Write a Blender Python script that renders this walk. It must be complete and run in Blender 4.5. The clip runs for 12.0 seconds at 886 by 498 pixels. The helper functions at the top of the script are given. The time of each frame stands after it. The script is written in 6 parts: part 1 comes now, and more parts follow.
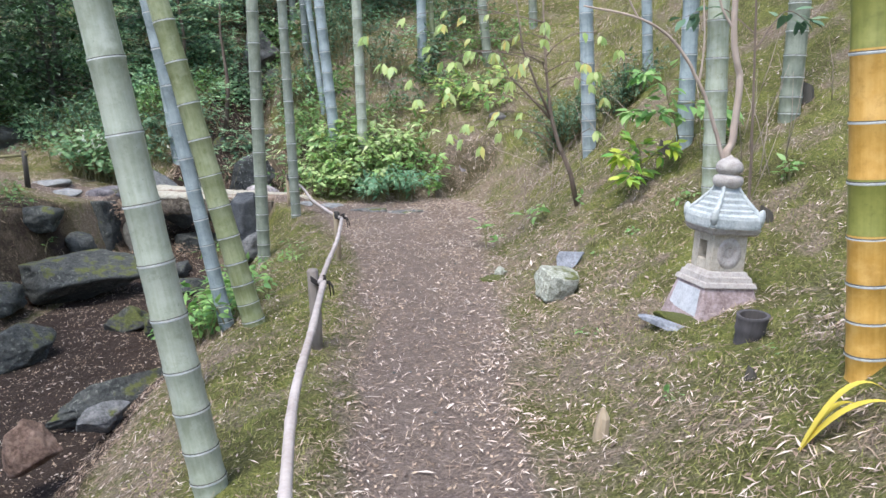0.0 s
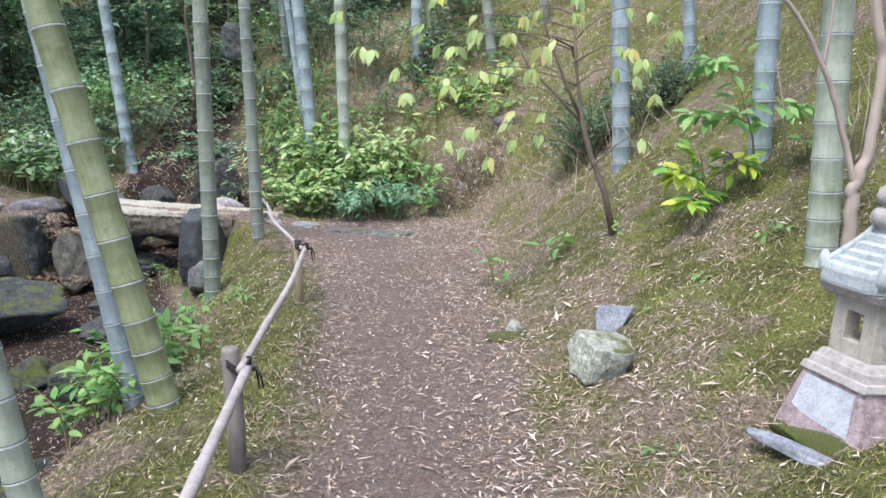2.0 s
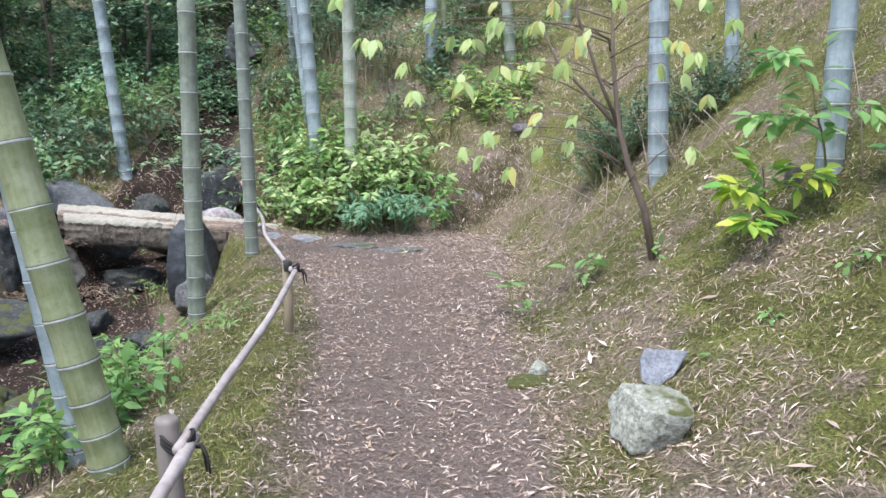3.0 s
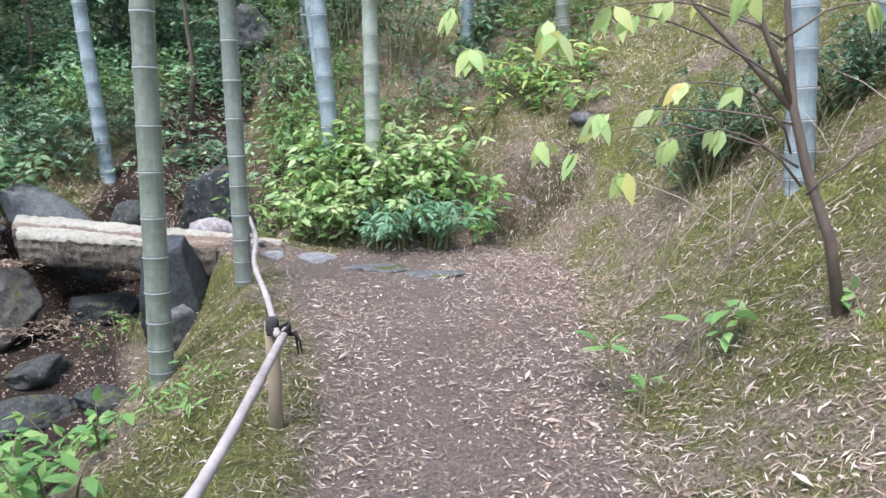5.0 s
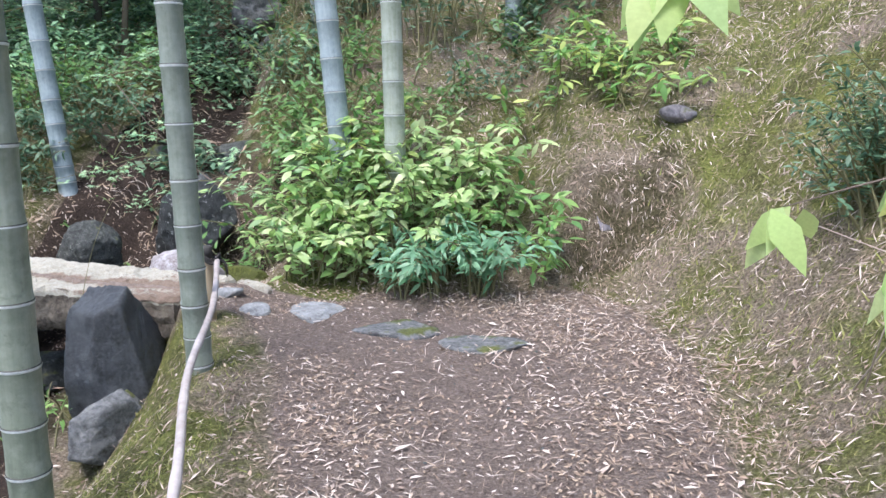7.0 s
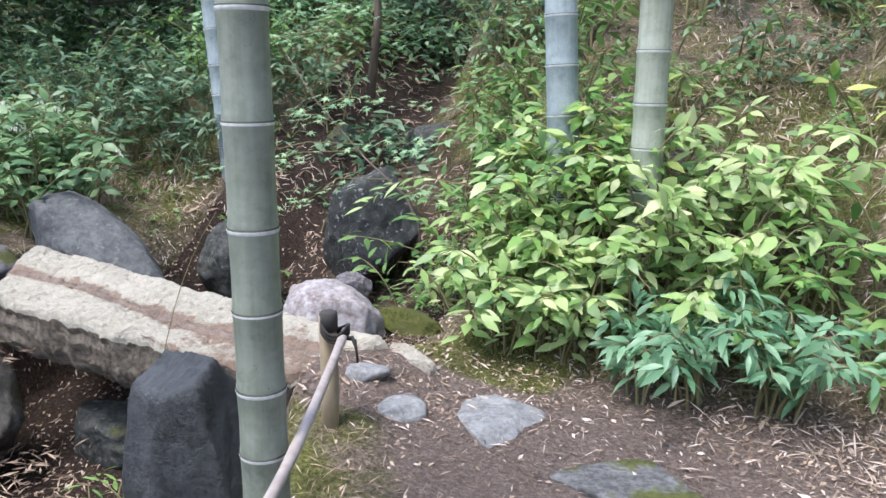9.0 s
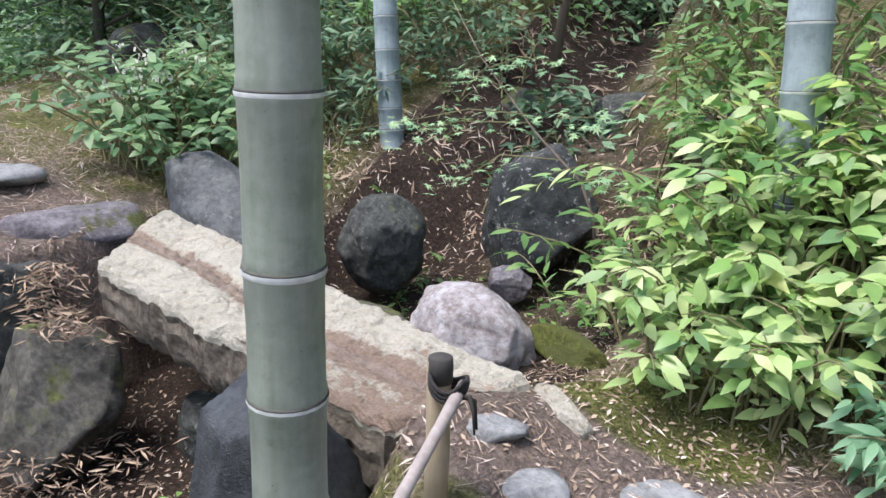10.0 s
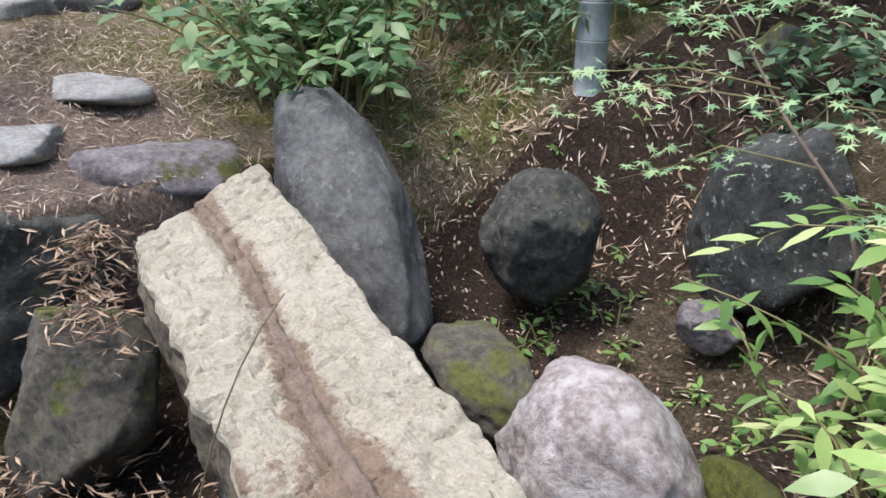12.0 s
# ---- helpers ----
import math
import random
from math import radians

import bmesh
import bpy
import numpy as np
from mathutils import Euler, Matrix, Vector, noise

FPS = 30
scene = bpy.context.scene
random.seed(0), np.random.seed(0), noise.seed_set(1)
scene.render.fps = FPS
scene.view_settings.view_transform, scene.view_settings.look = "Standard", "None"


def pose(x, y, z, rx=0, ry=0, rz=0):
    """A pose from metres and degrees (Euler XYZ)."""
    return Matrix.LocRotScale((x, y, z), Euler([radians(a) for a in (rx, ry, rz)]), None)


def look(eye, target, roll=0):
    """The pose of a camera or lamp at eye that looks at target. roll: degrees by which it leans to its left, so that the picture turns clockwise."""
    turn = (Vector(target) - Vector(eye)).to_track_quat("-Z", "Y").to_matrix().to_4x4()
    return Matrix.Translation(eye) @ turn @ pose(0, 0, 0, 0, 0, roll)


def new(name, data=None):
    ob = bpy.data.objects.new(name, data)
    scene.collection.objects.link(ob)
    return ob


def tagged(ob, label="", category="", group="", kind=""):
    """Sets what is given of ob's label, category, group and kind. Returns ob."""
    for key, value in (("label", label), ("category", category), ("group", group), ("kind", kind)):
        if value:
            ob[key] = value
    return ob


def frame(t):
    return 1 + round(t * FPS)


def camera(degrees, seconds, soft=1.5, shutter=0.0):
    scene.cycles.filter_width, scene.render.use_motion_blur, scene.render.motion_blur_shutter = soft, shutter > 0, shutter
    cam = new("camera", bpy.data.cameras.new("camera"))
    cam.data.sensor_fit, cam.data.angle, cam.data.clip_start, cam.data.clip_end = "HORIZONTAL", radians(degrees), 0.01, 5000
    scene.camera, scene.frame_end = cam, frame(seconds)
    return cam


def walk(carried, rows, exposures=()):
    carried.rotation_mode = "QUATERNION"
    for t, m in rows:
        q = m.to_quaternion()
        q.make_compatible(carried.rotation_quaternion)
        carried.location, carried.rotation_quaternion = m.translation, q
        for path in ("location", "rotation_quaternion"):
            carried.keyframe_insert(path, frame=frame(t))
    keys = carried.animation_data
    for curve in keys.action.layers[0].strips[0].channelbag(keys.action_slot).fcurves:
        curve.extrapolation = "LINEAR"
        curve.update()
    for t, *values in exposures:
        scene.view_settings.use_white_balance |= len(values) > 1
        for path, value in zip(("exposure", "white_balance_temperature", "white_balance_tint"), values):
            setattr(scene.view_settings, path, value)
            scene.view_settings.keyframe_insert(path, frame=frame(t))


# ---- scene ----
cam = camera(59.6, 12.0)
METRES, EYE, TILT, LEAN, TURN = 10.0, 1.42, -11.0, 1.0, 0.0
ROWS = [
    (0.0, 0.0, 0.0, 0.0, 0.0, 0.0, 0.0),
    (0.5, -0.0013, 0.0419, 0.0054, -0.47, -0.15, -0.06),
    (1.0, -0.004, 0.0839, 0.0101, -0.72, -0.2, -0.08),
    (1.5, -0.0047, 0.125, 0.0167, -0.79, -0.03, -0.33),
    (2.0, 0.0003, 0.1701, 0.0231, -0.37, 0.66, -0.72),
    (2.5, 0.0019, 0.2097, 0.0269, 0.09, 0.97, -1.1),
    (3.0, 0.0017, 0.2453, 0.0329, 0.67, 1.31, -1.43),
    (5.0, -0.0184, 0.4119, 0.0581, 2.48, 0.93, -1.34),
    (5.5, -0.025, 0.4569, 0.0664, 2.7, 0.44, -1.18),
    (6.0, -0.0296, 0.5032, 0.0768, 2.91, 0.17, -1.1),
    (6.5, -0.0326, 0.5469, 0.0887, 3.58, -0.05, -1.2),
    (8.5, -0.0674, 0.7294, 0.1281, 14.13, -1.85, -4.04),
    (9.0, -0.0759, 0.7708, 0.1368, 20.88, -3.39, -5.96),
    (9.5, -0.0851, 0.8114, 0.1436, 28.33, -5.57, -7.87),
    (10.0, -0.1033, 0.8467, 0.1478, 34.92, -8.05, -9.58),
    (10.5, -0.1163, 0.8753, 0.1552, 40.15, -10.4, -10.76),
    (11.0, -0.1299, 0.907, 0.1645, 44.49, -12.5, -11.68),
    (11.5, -0.1474, 0.9337, 0.1692, 48.83, -15.32, -12.57),
    (12.0, -0.1615, 0.9559, 0.175, 53.8, -19.57, -13.68),
]
walk(cam, [(t, pose(0, 0, EYE, TILT, LEAN, TURN) @ pose(METRES * x, METRES * y, METRES * z, 90 + pitch, roll, yaw)) for t, x, y, z, yaw, pitch, roll in ROWS],
     exposures=[(0.0, 1.2, 6150, 9), (6.5, 1.38, 5920, 11), (10.0, 1.3, 6250, 11.5), (12.0, 1.2, 6550, 11)])

# ---- world, sun, exposure ----
world = bpy.data.worlds.new("world")
scene.world = world
world.use_nodes = True
wn = world.node_tree.nodes
sky = wn.new("ShaderNodeTexSky")
sky.sky_type, sky.sun_disc = "NISHITA", False
sky.sun_elevation, sky.sun_rotation = radians(66), radians(211)
sky.air_density, sky.dust_density = 1.0, 3.0
wn["Background"].inputs["Strength"].default_value = 0.15
world.node_tree.links.new(sky.outputs[0], wn["Background"].inputs["Color"])
sun_data = bpy.data.lights.new("sun", "SUN")
sun_data.energy, sun_data.angle, sun_data.color = 1.5, radians(20), (1.0, 0.965, 0.91)
sun = new("sun", sun_data)
sun.matrix_world = look((0, 0, 20), (0 + 2.2, 0 + 3.6, 20 - 9.6))


# ---- materials ----
def nodes_of(name):
    mat = bpy.data.materials.new(name)
    mat.use_nodes = True
    nt = mat.node_tree
    return mat, nt, nt.nodes["Principled BSDF"]


def ramp(nt, src, stops):
    r = nt.nodes.new("ShaderNodeValToRGB")
    e = r.color_ramp.elements
    while len(e) < len(stops):
        e.new(0.5)
    for el, (p, c) in zip(e, stops):
        el.position, el.color = p, (*c, 1)
    nt.links.new(src, r.inputs[0])
    return r.outputs[0]


def noise_of(nt, scale, detail=5, rough=0.6, vec=None, kind="ShaderNodeTexNoise"):
    n = nt.nodes.new(kind)
    n.inputs["Scale"].default_value = scale
    if kind == "ShaderNodeTexNoise":
        n.inputs["Detail"].default_value, n.inputs["Roughness"].default_value = detail, rough
    if vec is not None:
        nt.links.new(vec, n.inputs["Vector"])
    return n


def coords(nt, which="Object"):
    return nt.nodes.new("ShaderNodeTexCoord").outputs[which]


def mix(nt, fac, a, b, blend="MIX"):
    m = nt.nodes.new("ShaderNodeMix")
    m.data_type, m.blend_type = "RGBA", blend
    for i, v in ((0, fac), (6, a), (7, b)):
        if isinstance(v, (int, float)):
            m.inputs[i].default_value = v
        elif isinstance(v, tuple):
            m.inputs[i].default_value = (*v, 1)
        else:
            nt.links.new(v, m.inputs[i])
    return m.outputs[2]


def maths(nt, op, a, b=0.0, clamp=False):
    m = nt.nodes.new("ShaderNodeMath")
    m.operation, m.use_clamp = op, clamp
    for i, v in enumerate((a, b)):
        if isinstance(v, (int, float)):
            m.inputs[i].default_value = v
        else:
            nt.links.new(v, m.inputs[i])
    return m.outputs[0]


def bump(nt, bsdf, height, strength=0.5, dist=0.01):
    b = nt.nodes.new("ShaderNodeBump")
    b.inputs["Strength"].default_value, b.inputs["Distance"].default_value = strength, dist
    nt.links.new(height, b.inputs["Height"])
    nt.links.new(b.outputs[0], bsdf.inputs["Normal"])


def stone_mat(name, dark, mid, light, scale=6, speck=None, moss=0.0, rough=0.85, relief=0.6):
    mat, nt, p = nodes_of(name)
    co = coords(nt)
    big = noise_of(nt, scale, 8, 0.65, co)
    fine = noise_of(nt, scale * 9, 6, 0.7, co)
    col = ramp(nt, big.outputs[0], [(0.3, dark), (0.5, mid), (0.72, light)])
    col = mix(nt, 0.5, col, ramp(nt, fine.outputs[0], [(0.36, dark), (0.64, light)]))
    vein = noise_of(nt, scale * 2.2, 9, 0.75, co)
    col = mix(nt, ramp(nt, vein.outputs[0], [(0.5, (0, 0, 0)), (0.62, (0.75, 0.75, 0.75))]), col, light)
    col = mix(nt, ramp(nt, vein.outputs[0], [(0.36, (0.8, 0.8, 0.8)), (0.46, (0, 0, 0))]), col, dark)
    if speck:
        v = noise_of(nt, scale * 5, 7, 0.72, co)
        col = mix(nt, ramp(nt, v.outputs[0], [(0.58, (0, 0, 0)), (0.63, (0.9, 0.9, 0.9))]), col, speck)
    if moss:
        geo = nt.nodes.new("ShaderNodeNewGeometry")
        sep = nt.nodes.new("ShaderNodeSeparateXYZ")
        nt.links.new(geo.outputs["Normal"], sep.inputs[0])
        m = noise_of(nt, 5, 4, 0.6, co)
        f = maths(nt, "ADD", maths(nt, "MULTIPLY", sep.outputs[2], 0.2), m.outputs[0])
        fac = ramp(nt, f, [(0.72 - moss * 0.25, (0, 0, 0)), (0.8 - moss * 0.2, (1, 1, 1))])
        col = mix(nt, fac, col, ramp(nt, fine.outputs[0], [(0.3, (0.05, 0.06, 0.015)), (0.7, (0.13, 0.14, 0.035))]))
    nt.links.new(col, p.inputs["Base Color"])
    p.inputs["Roughness"].default_value = rough
    h = maths(nt, "ADD", big.outputs[0], maths(nt, "MULTIPLY", fine.outputs[0], 0.5))
    h = maths(nt, "ADD", h, maths(nt, "MULTIPLY", noise_of(nt, scale * 28, 4, 0.7, co).outputs[0], 0.2))
    bump(nt, p, h, min(1.0, relief * 1.3), 0.03)
    return mat


def leaf_mat(name, cols, rough=0.45, trans=0.3):
    mat, nt, p = nodes_of(name)
    geo = nt.nodes.new("ShaderNodeNewGeometry")
    info = nt.nodes.new("ShaderNodeObjectInfo")
    r = maths(nt, "FRACT", maths(nt, "ADD", geo.outputs["Random Per Island"], info.outputs["Random"]))
    col = ramp(nt, r, [(i / max(1, len(cols) - 1), c) for i, c in enumerate(cols)])
    n = noise_of(nt, 18, 3, 0.6, coords(nt))
    col = mix(nt, 0.25, col, ramp(nt, n.outputs[0], [(0.3, (0.45, 0.5, 0.4)), (0.7, (1.0, 1.0, 1.0))]), "MULTIPLY")
    nt.links.new(col, p.inputs["Base Color"])
    p.inputs["Roughness"].default_value = rough
    tr = nt.nodes.new("ShaderNodeBsdfTranslucent")
    nt.links.new(col, tr.inputs["Color"])
    ms = nt.nodes.new("ShaderNodeMixShader")
    ms.inputs[0].default_value = trans
    nt.links.new(p.outputs[0], ms.inputs[1])
    nt.links.new(tr.outputs[0], ms.inputs[2])
    nt.links.new(ms.outputs[0], nt.nodes["Material Output"].inputs["Surface"])
    return mat


def wood_mat(name, a, b, scale=30, rough=0.8):
    mat, nt, p = nodes_of(name)
    co = coords(nt)
    mp = nt.nodes.new("ShaderNodeMapping")
    mp.inputs["Scale"].default_value = (1, 1, 0.12)
    nt.links.new(co, mp.inputs[0])
    n = noise_of(nt, scale, 6, 0.7, mp.outputs[0])
    m = noise_of(nt, 4, 4, 0.6, co)
    col = mix(nt, 0.5, ramp(nt, n.outputs[0], [(0.3, a), (0.7, b)]), ramp(nt, m.outputs[0], [(0.3, a), (0.7, b)]))
    nt.links.new(col, p.inputs["Base Color"])
    p.inputs["Roughness"].default_value = rough
    bump(nt, p, n.outputs[0], 0.4, 0.004)
    return mat


def culm_mat(name, a, b, c, rough=0.42):
    """Bamboo skin: long streaks over the culm, blotches of bloom and algae."""
    mat, nt, p = nodes_of(name)
    co = coords(nt)
    mp = nt.nodes.new("ShaderNodeMapping")
    mp.inputs["Scale"].default_value = (1, 1, 0.06)
    nt.links.new(co, mp.inputs[0])
    s = noise_of(nt, 55, 4, 0.6, mp.outputs[0])
    m = noise_of(nt, 3.5, 5, 0.65, co)
    col = ramp(nt, m.outputs[0], [(0.32, a), (0.5, b), (0.7, c)])
    col = mix(nt, 0.35, col, ramp(nt, s.outputs[0], [(0.3, a), (0.7, c)]))
    blot = noise_of(nt, 13, 7, 0.72, co)
    col = mix(nt, ramp(nt, blot.outputs[0], [(0.5, (0, 0, 0)), (0.66, (0.55, 0.55, 0.55))]), col, c)
    col = mix(nt, ramp(nt, blot.outputs[0], [(0.34, (0.6, 0.6, 0.6)), (0.46, (0, 0, 0))]), col, a)
    scar = noise_of(nt, 70, 3, 0.6, co)
    col = mix(nt, ramp(nt, scar.outputs[0], [(0.68, (0, 0, 0)), (0.74, (0.5, 0.5, 0.5))]), col, tuple(v * 0.45 for v in a))
    nt.links.new(col, p.inputs["Base Color"])
    p.inputs["Roughness"].default_value = rough
    bump(nt, p, s.outputs[0], 0.12, 0.002)
    return mat


def ground_mat():
    mat, nt, p = nodes_of("earth_moss_litter")
    at = nt.nodes.new("ShaderNodeAttribute")
    at.attribute_name = "cover"
    sep = nt.nodes.new("ShaderNodeSeparateColor")
    nt.links.new(at.outputs["Color"], sep.inputs[0])
    co = coords(nt)
    n1 = noise_of(nt, 1.6, 7, 0.62, co)
    n2 = noise_of(nt, 9, 6, 0.7, co)
    n3 = noise_of(nt, 60, 5, 0.75, co)
    n4 = noise_of(nt, 160, 3, 0.7, co)
    dirt = ramp(nt, n2.outputs[0], [(0.25, (0.155, 0.115, 0.095)), (0.5, (0.265, 0.207, 0.175)), (0.8, (0.38, 0.31, 0.27))])
    dirt = mix(nt, 0.6, dirt, ramp(nt, n3.outputs[0], [(0.32, (0.07, 0.05, 0.042)), (0.5, (0.2, 0.155, 0.132)), (0.7, (0.46, 0.385, 0.335))]))
    duff = ramp(nt, n3.outputs[0], [(0.3, (0.07, 0.05, 0.035)), (0.5, (0.23, 0.185, 0.135)), (0.7, (0.48, 0.405, 0.32))])
    moss = ramp(nt, n3.outputs[0], [(0.3, (0.045, 0.05, 0.016)), (0.5, (0.15, 0.152, 0.05)), (0.72, (0.31, 0.3, 0.125))])
    wet = ramp(nt, n3.outputs[0], [(0.3, (0.018, 0.013, 0.01)), (0.52, (0.06, 0.042, 0.033)), (0.72, (0.15, 0.11, 0.085))])
    f = maths(nt, "ADD", maths(nt, "MULTIPLY", n1.outputs[0], 0.65), maths(nt, "MULTIPLY", n2.outputs[0], 0.35))
    mossy = ramp(nt, f, [(0.44, (0, 0, 0)), (0.55, (1, 1, 1))])
    soft = mix(nt, mossy, duff, moss)
    n5 = noise_of(nt, 3.2, 5, 0.65, co)
    def edge(ch):
        e = maths(nt, "ADD", ch, maths(nt, "MULTIPLY", maths(nt, "SUBTRACT", f, 0.5), 0.9))
        return ramp(nt, e, [(0.35, (0, 0, 0)), (0.65, (1, 1, 1))])
    col = mix(nt, edge(sep.outputs[0]), soft, dirt)
    col = mix(nt, edge(sep.outputs[1]), col, wet)
    green = ramp(nt, n3.outputs[0], [(0.3, (0.06, 0.068, 0.016)), (0.5, (0.19, 0.205, 0.055)), (0.72, (0.37, 0.37, 0.12))])
    olive = ramp(nt, n3.outputs[0], [(0.3, (0.04, 0.043, 0.014)), (0.5, (0.115, 0.115, 0.04)), (0.72, (0.26, 0.245, 0.1))])
    green = mix(nt, ramp(nt, n5.outputs[0], [(0.4, (0, 0, 0)), (0.58, (1, 1, 1))]), green, olive)
    col = mix(nt, edge(sep.outputs[2]), col, green)
    col = mix(nt, 0.55, col, ramp(nt, n4.outputs[0], [(0.3, (0.35, 0.33, 0.3)), (0.6, (1, 1, 1))]), "MULTIPLY")
    nt.links.new(col, p.inputs["Base Color"])
    p.inputs["Roughness"].default_value = 0.95
    p.inputs["Specular IOR Level"].default_value = 0.2
    h = maths(nt, "ADD", maths(nt, "MULTIPLY", n2.outputs[0], 1.0), maths(nt, "MULTIPLY", n3.outputs[0], 0.55))
    bump(nt, p, h, 1.0, 0.05)
    return mat


M_ground = ground_mat()
M_boulder = stone_mat("smooth_grey_boulder", (0.06, 0.063, 0.066), (0.102, 0.107, 0.111), (0.162, 0.168, 0.171), 4, speck=(0.2, 0.21, 0.19), moss=0.0, relief=0.6)
M_greenmoss = stone_mat("green_moss", (0.035, 0.046, 0.008), (0.085, 0.1, 0.018), (0.17, 0.18, 0.035), 28, moss=0.6, rough=0.95)
M_slab = stone_mat("pale_granite", (0.3, 0.25, 0.19), (0.55, 0.5, 0.42), (0.74, 0.7, 0.63), 7, relief=1.0)
M_dirt = stone_mat("trodden_dirt", (0.12, 0.085, 0.065), (0.2, 0.15, 0.12), (0.29, 0.23, 0.19), 9)
M_grey = stone_mat("grey_stone", (0.056, 0.056, 0.056), (0.128, 0.132, 0.132), (0.24, 0.24, 0.24), 5, moss=0.05)
M_dark = stone_mat("dark_stone", (0.016, 0.0176, 0.0177), (0.044, 0.048, 0.0456), (0.096, 0.1, 0.092), 5, speck=(0.17, 0.18, 0.155), moss=0.05)
M_black = stone_mat("charcoal_stone", (0.018, 0.02, 0.024), (0.038, 0.042, 0.048), (0.075, 0.082, 0.09), 6, rough=0.5)
M_lichen = stone_mat("dark_stone_with_lichen", (0.02, 0.0216, 0.0225), (0.044, 0.048, 0.0488), (0.08, 0.084, 0.0825), 5, speck=(0.42, 0.43, 0.42), relief=0.8)
M_mossrock = stone_mat("mossy_stone", (0.035, 0.035, 0.0315), (0.07, 0.07, 0.063), (0.126, 0.126, 0.115), 5, moss=0.8)
M_darkmoss = stone_mat("dark_stone_with_some_moss", (0.045, 0.042, 0.036), (0.09, 0.085, 0.072), (0.16, 0.15, 0.13), 5, moss=0.34)
M_pink = stone_mat("pinkish_white_stone", (0.14, 0.11, 0.1), (0.29, 0.255, 0.255), (0.46, 0.445, 0.46), 4, moss=0.0)
M_pale = stone_mat("pale_lichen_stone", (0.16, 0.16, 0.12), (0.34, 0.35, 0.29), (0.6, 0.62, 0.54), 9, moss=0.3)
M_slate = stone_mat("blue_slate", (0.12, 0.128, 0.145), (0.2, 0.212, 0.24), (0.3, 0.318, 0.36), 7, relief=0.3)
M_brown = stone_mat("rusty_brown_stone", (0.07, 0.04, 0.028), (0.15, 0.09, 0.065), (0.26, 0.18, 0.14), 6)
M_flat = stone_mat("grey_flat_stone", (0.14, 0.14, 0.14), (0.23, 0.235, 0.235), (0.33, 0.335, 0.34), 7, moss=0.0, relief=0.35)
M_purple = stone_mat("purple_grey_stone", (0.09, 0.08, 0.09), (0.17, 0.155, 0.17), (0.29, 0.27, 0.29), 6, moss=0.05)
M_roof = stone_mat("weathered_pale_blue_granite", (0.274, 0.305, 0.312), (0.405, 0.443, 0.45), (0.519, 0.549, 0.549), 10, relief=0.35)
M_body = stone_mat("cream_granite", (0.309, 0.272, 0.219), (0.448, 0.405, 0.336), (0.557, 0.508, 0.431), 12, relief=0.35)
M_jewel = stone_mat("grey_pink_granite", (0.279, 0.246, 0.23), (0.394, 0.361, 0.336), (0.492, 0.459, 0.435), 14, relief=0.3)
M_base = stone_mat("pink_granite_base", (0.19, 0.138, 0.13), (0.332, 0.255, 0.253), (0.475, 0.387, 0.397), 6, moss=0.12, relief=0.4)
# Base granite with blue-white sky light mixed into its colour.
M_skylit_face = stone_mat("skylit_blue_white_granite", (0.336, 0.352, 0.384), (0.464, 0.48, 0.52), (0.56, 0.576, 0.608), 8, relief=0.3)

M_culm = culm_mat("bamboo_grey_green", (0.115, 0.135, 0.1), (0.2, 0.228, 0.175), (0.32, 0.345, 0.285))
M_culm_greydk = culm_mat("bamboo_grey_olive", (0.12, 0.143, 0.112), (0.2, 0.23, 0.188), (0.31, 0.338, 0.295))
M_culm_lantern = culm_mat("bamboo_olive_bloom", (0.2, 0.23, 0.13), (0.33, 0.37, 0.28), (0.47, 0.5, 0.43))
M_culm_blue = culm_mat("bamboo_blue_bloom", (0.152, 0.192, 0.2), (0.248, 0.304, 0.32), (0.384, 0.44, 0.464))
M_culm_dark = culm_mat("bamboo_dark_grey", (0.075, 0.09, 0.085), (0.13, 0.155, 0.15), (0.2, 0.235, 0.23))
M_culm_green = culm_mat("bamboo_yellow_green", (0.128, 0.15, 0.0526), (0.226, 0.256, 0.12), (0.353, 0.376, 0.248))
M_culm_pale = culm_mat("bamboo_pale_bloom", (0.202, 0.23, 0.158), (0.31, 0.346, 0.274), (0.432, 0.461, 0.403))
M_culm_yellow = culm_mat("bamboo_golden", (0.344, 0.186, 0.0287), (0.541, 0.303, 0.0574), (0.64, 0.413, 0.138))
M_stump = wood_mat("grey_rotten_bamboo", (0.022, 0.02, 0.022), (0.12, 0.11, 0.115), 18)
M_stripe = culm_mat("bamboo_green_stripe", (0.12, 0.13, 0.025), (0.2, 0.21, 0.045), (0.3, 0.3, 0.08))
M_bloom = culm_mat("white_bamboo_bloom", (0.42, 0.44, 0.43), (0.6, 0.62, 0.61), (0.76, 0.77, 0.76), 0.8)
M_line = culm_mat("dark_node_line", (0.03, 0.03, 0.025), (0.06, 0.06, 0.05), (0.1, 0.095, 0.08), 0.8)
M_rail = wood_mat("weathered_grey_bamboo_rail", (0.24, 0.2, 0.18), (0.5, 0.45, 0.43), 25)
M_post = wood_mat("weathered_grey_post", (0.13, 0.11, 0.095), (0.34, 0.3, 0.27), 35)
M_char = wood_mat("charred_black_post", (0.02, 0.019, 0.018), (0.06, 0.055, 0.05), 35)
M_newpost = wood_mat("tan_post_wood", (0.25, 0.19, 0.12), (0.46, 0.38, 0.27), 35)
M_rope_hollow = wood_mat("black_palm_rope_and_hollow", (0.012, 0.01, 0.009), (0.035, 0.03, 0.028), 60)
M_bark = wood_mat("brown_bark", (0.09, 0.065, 0.05), (0.24, 0.185, 0.15), 22)
M_palebark = wood_mat("pale_pinkish_bark", (0.26, 0.2, 0.16), (0.52, 0.43, 0.37), 22)
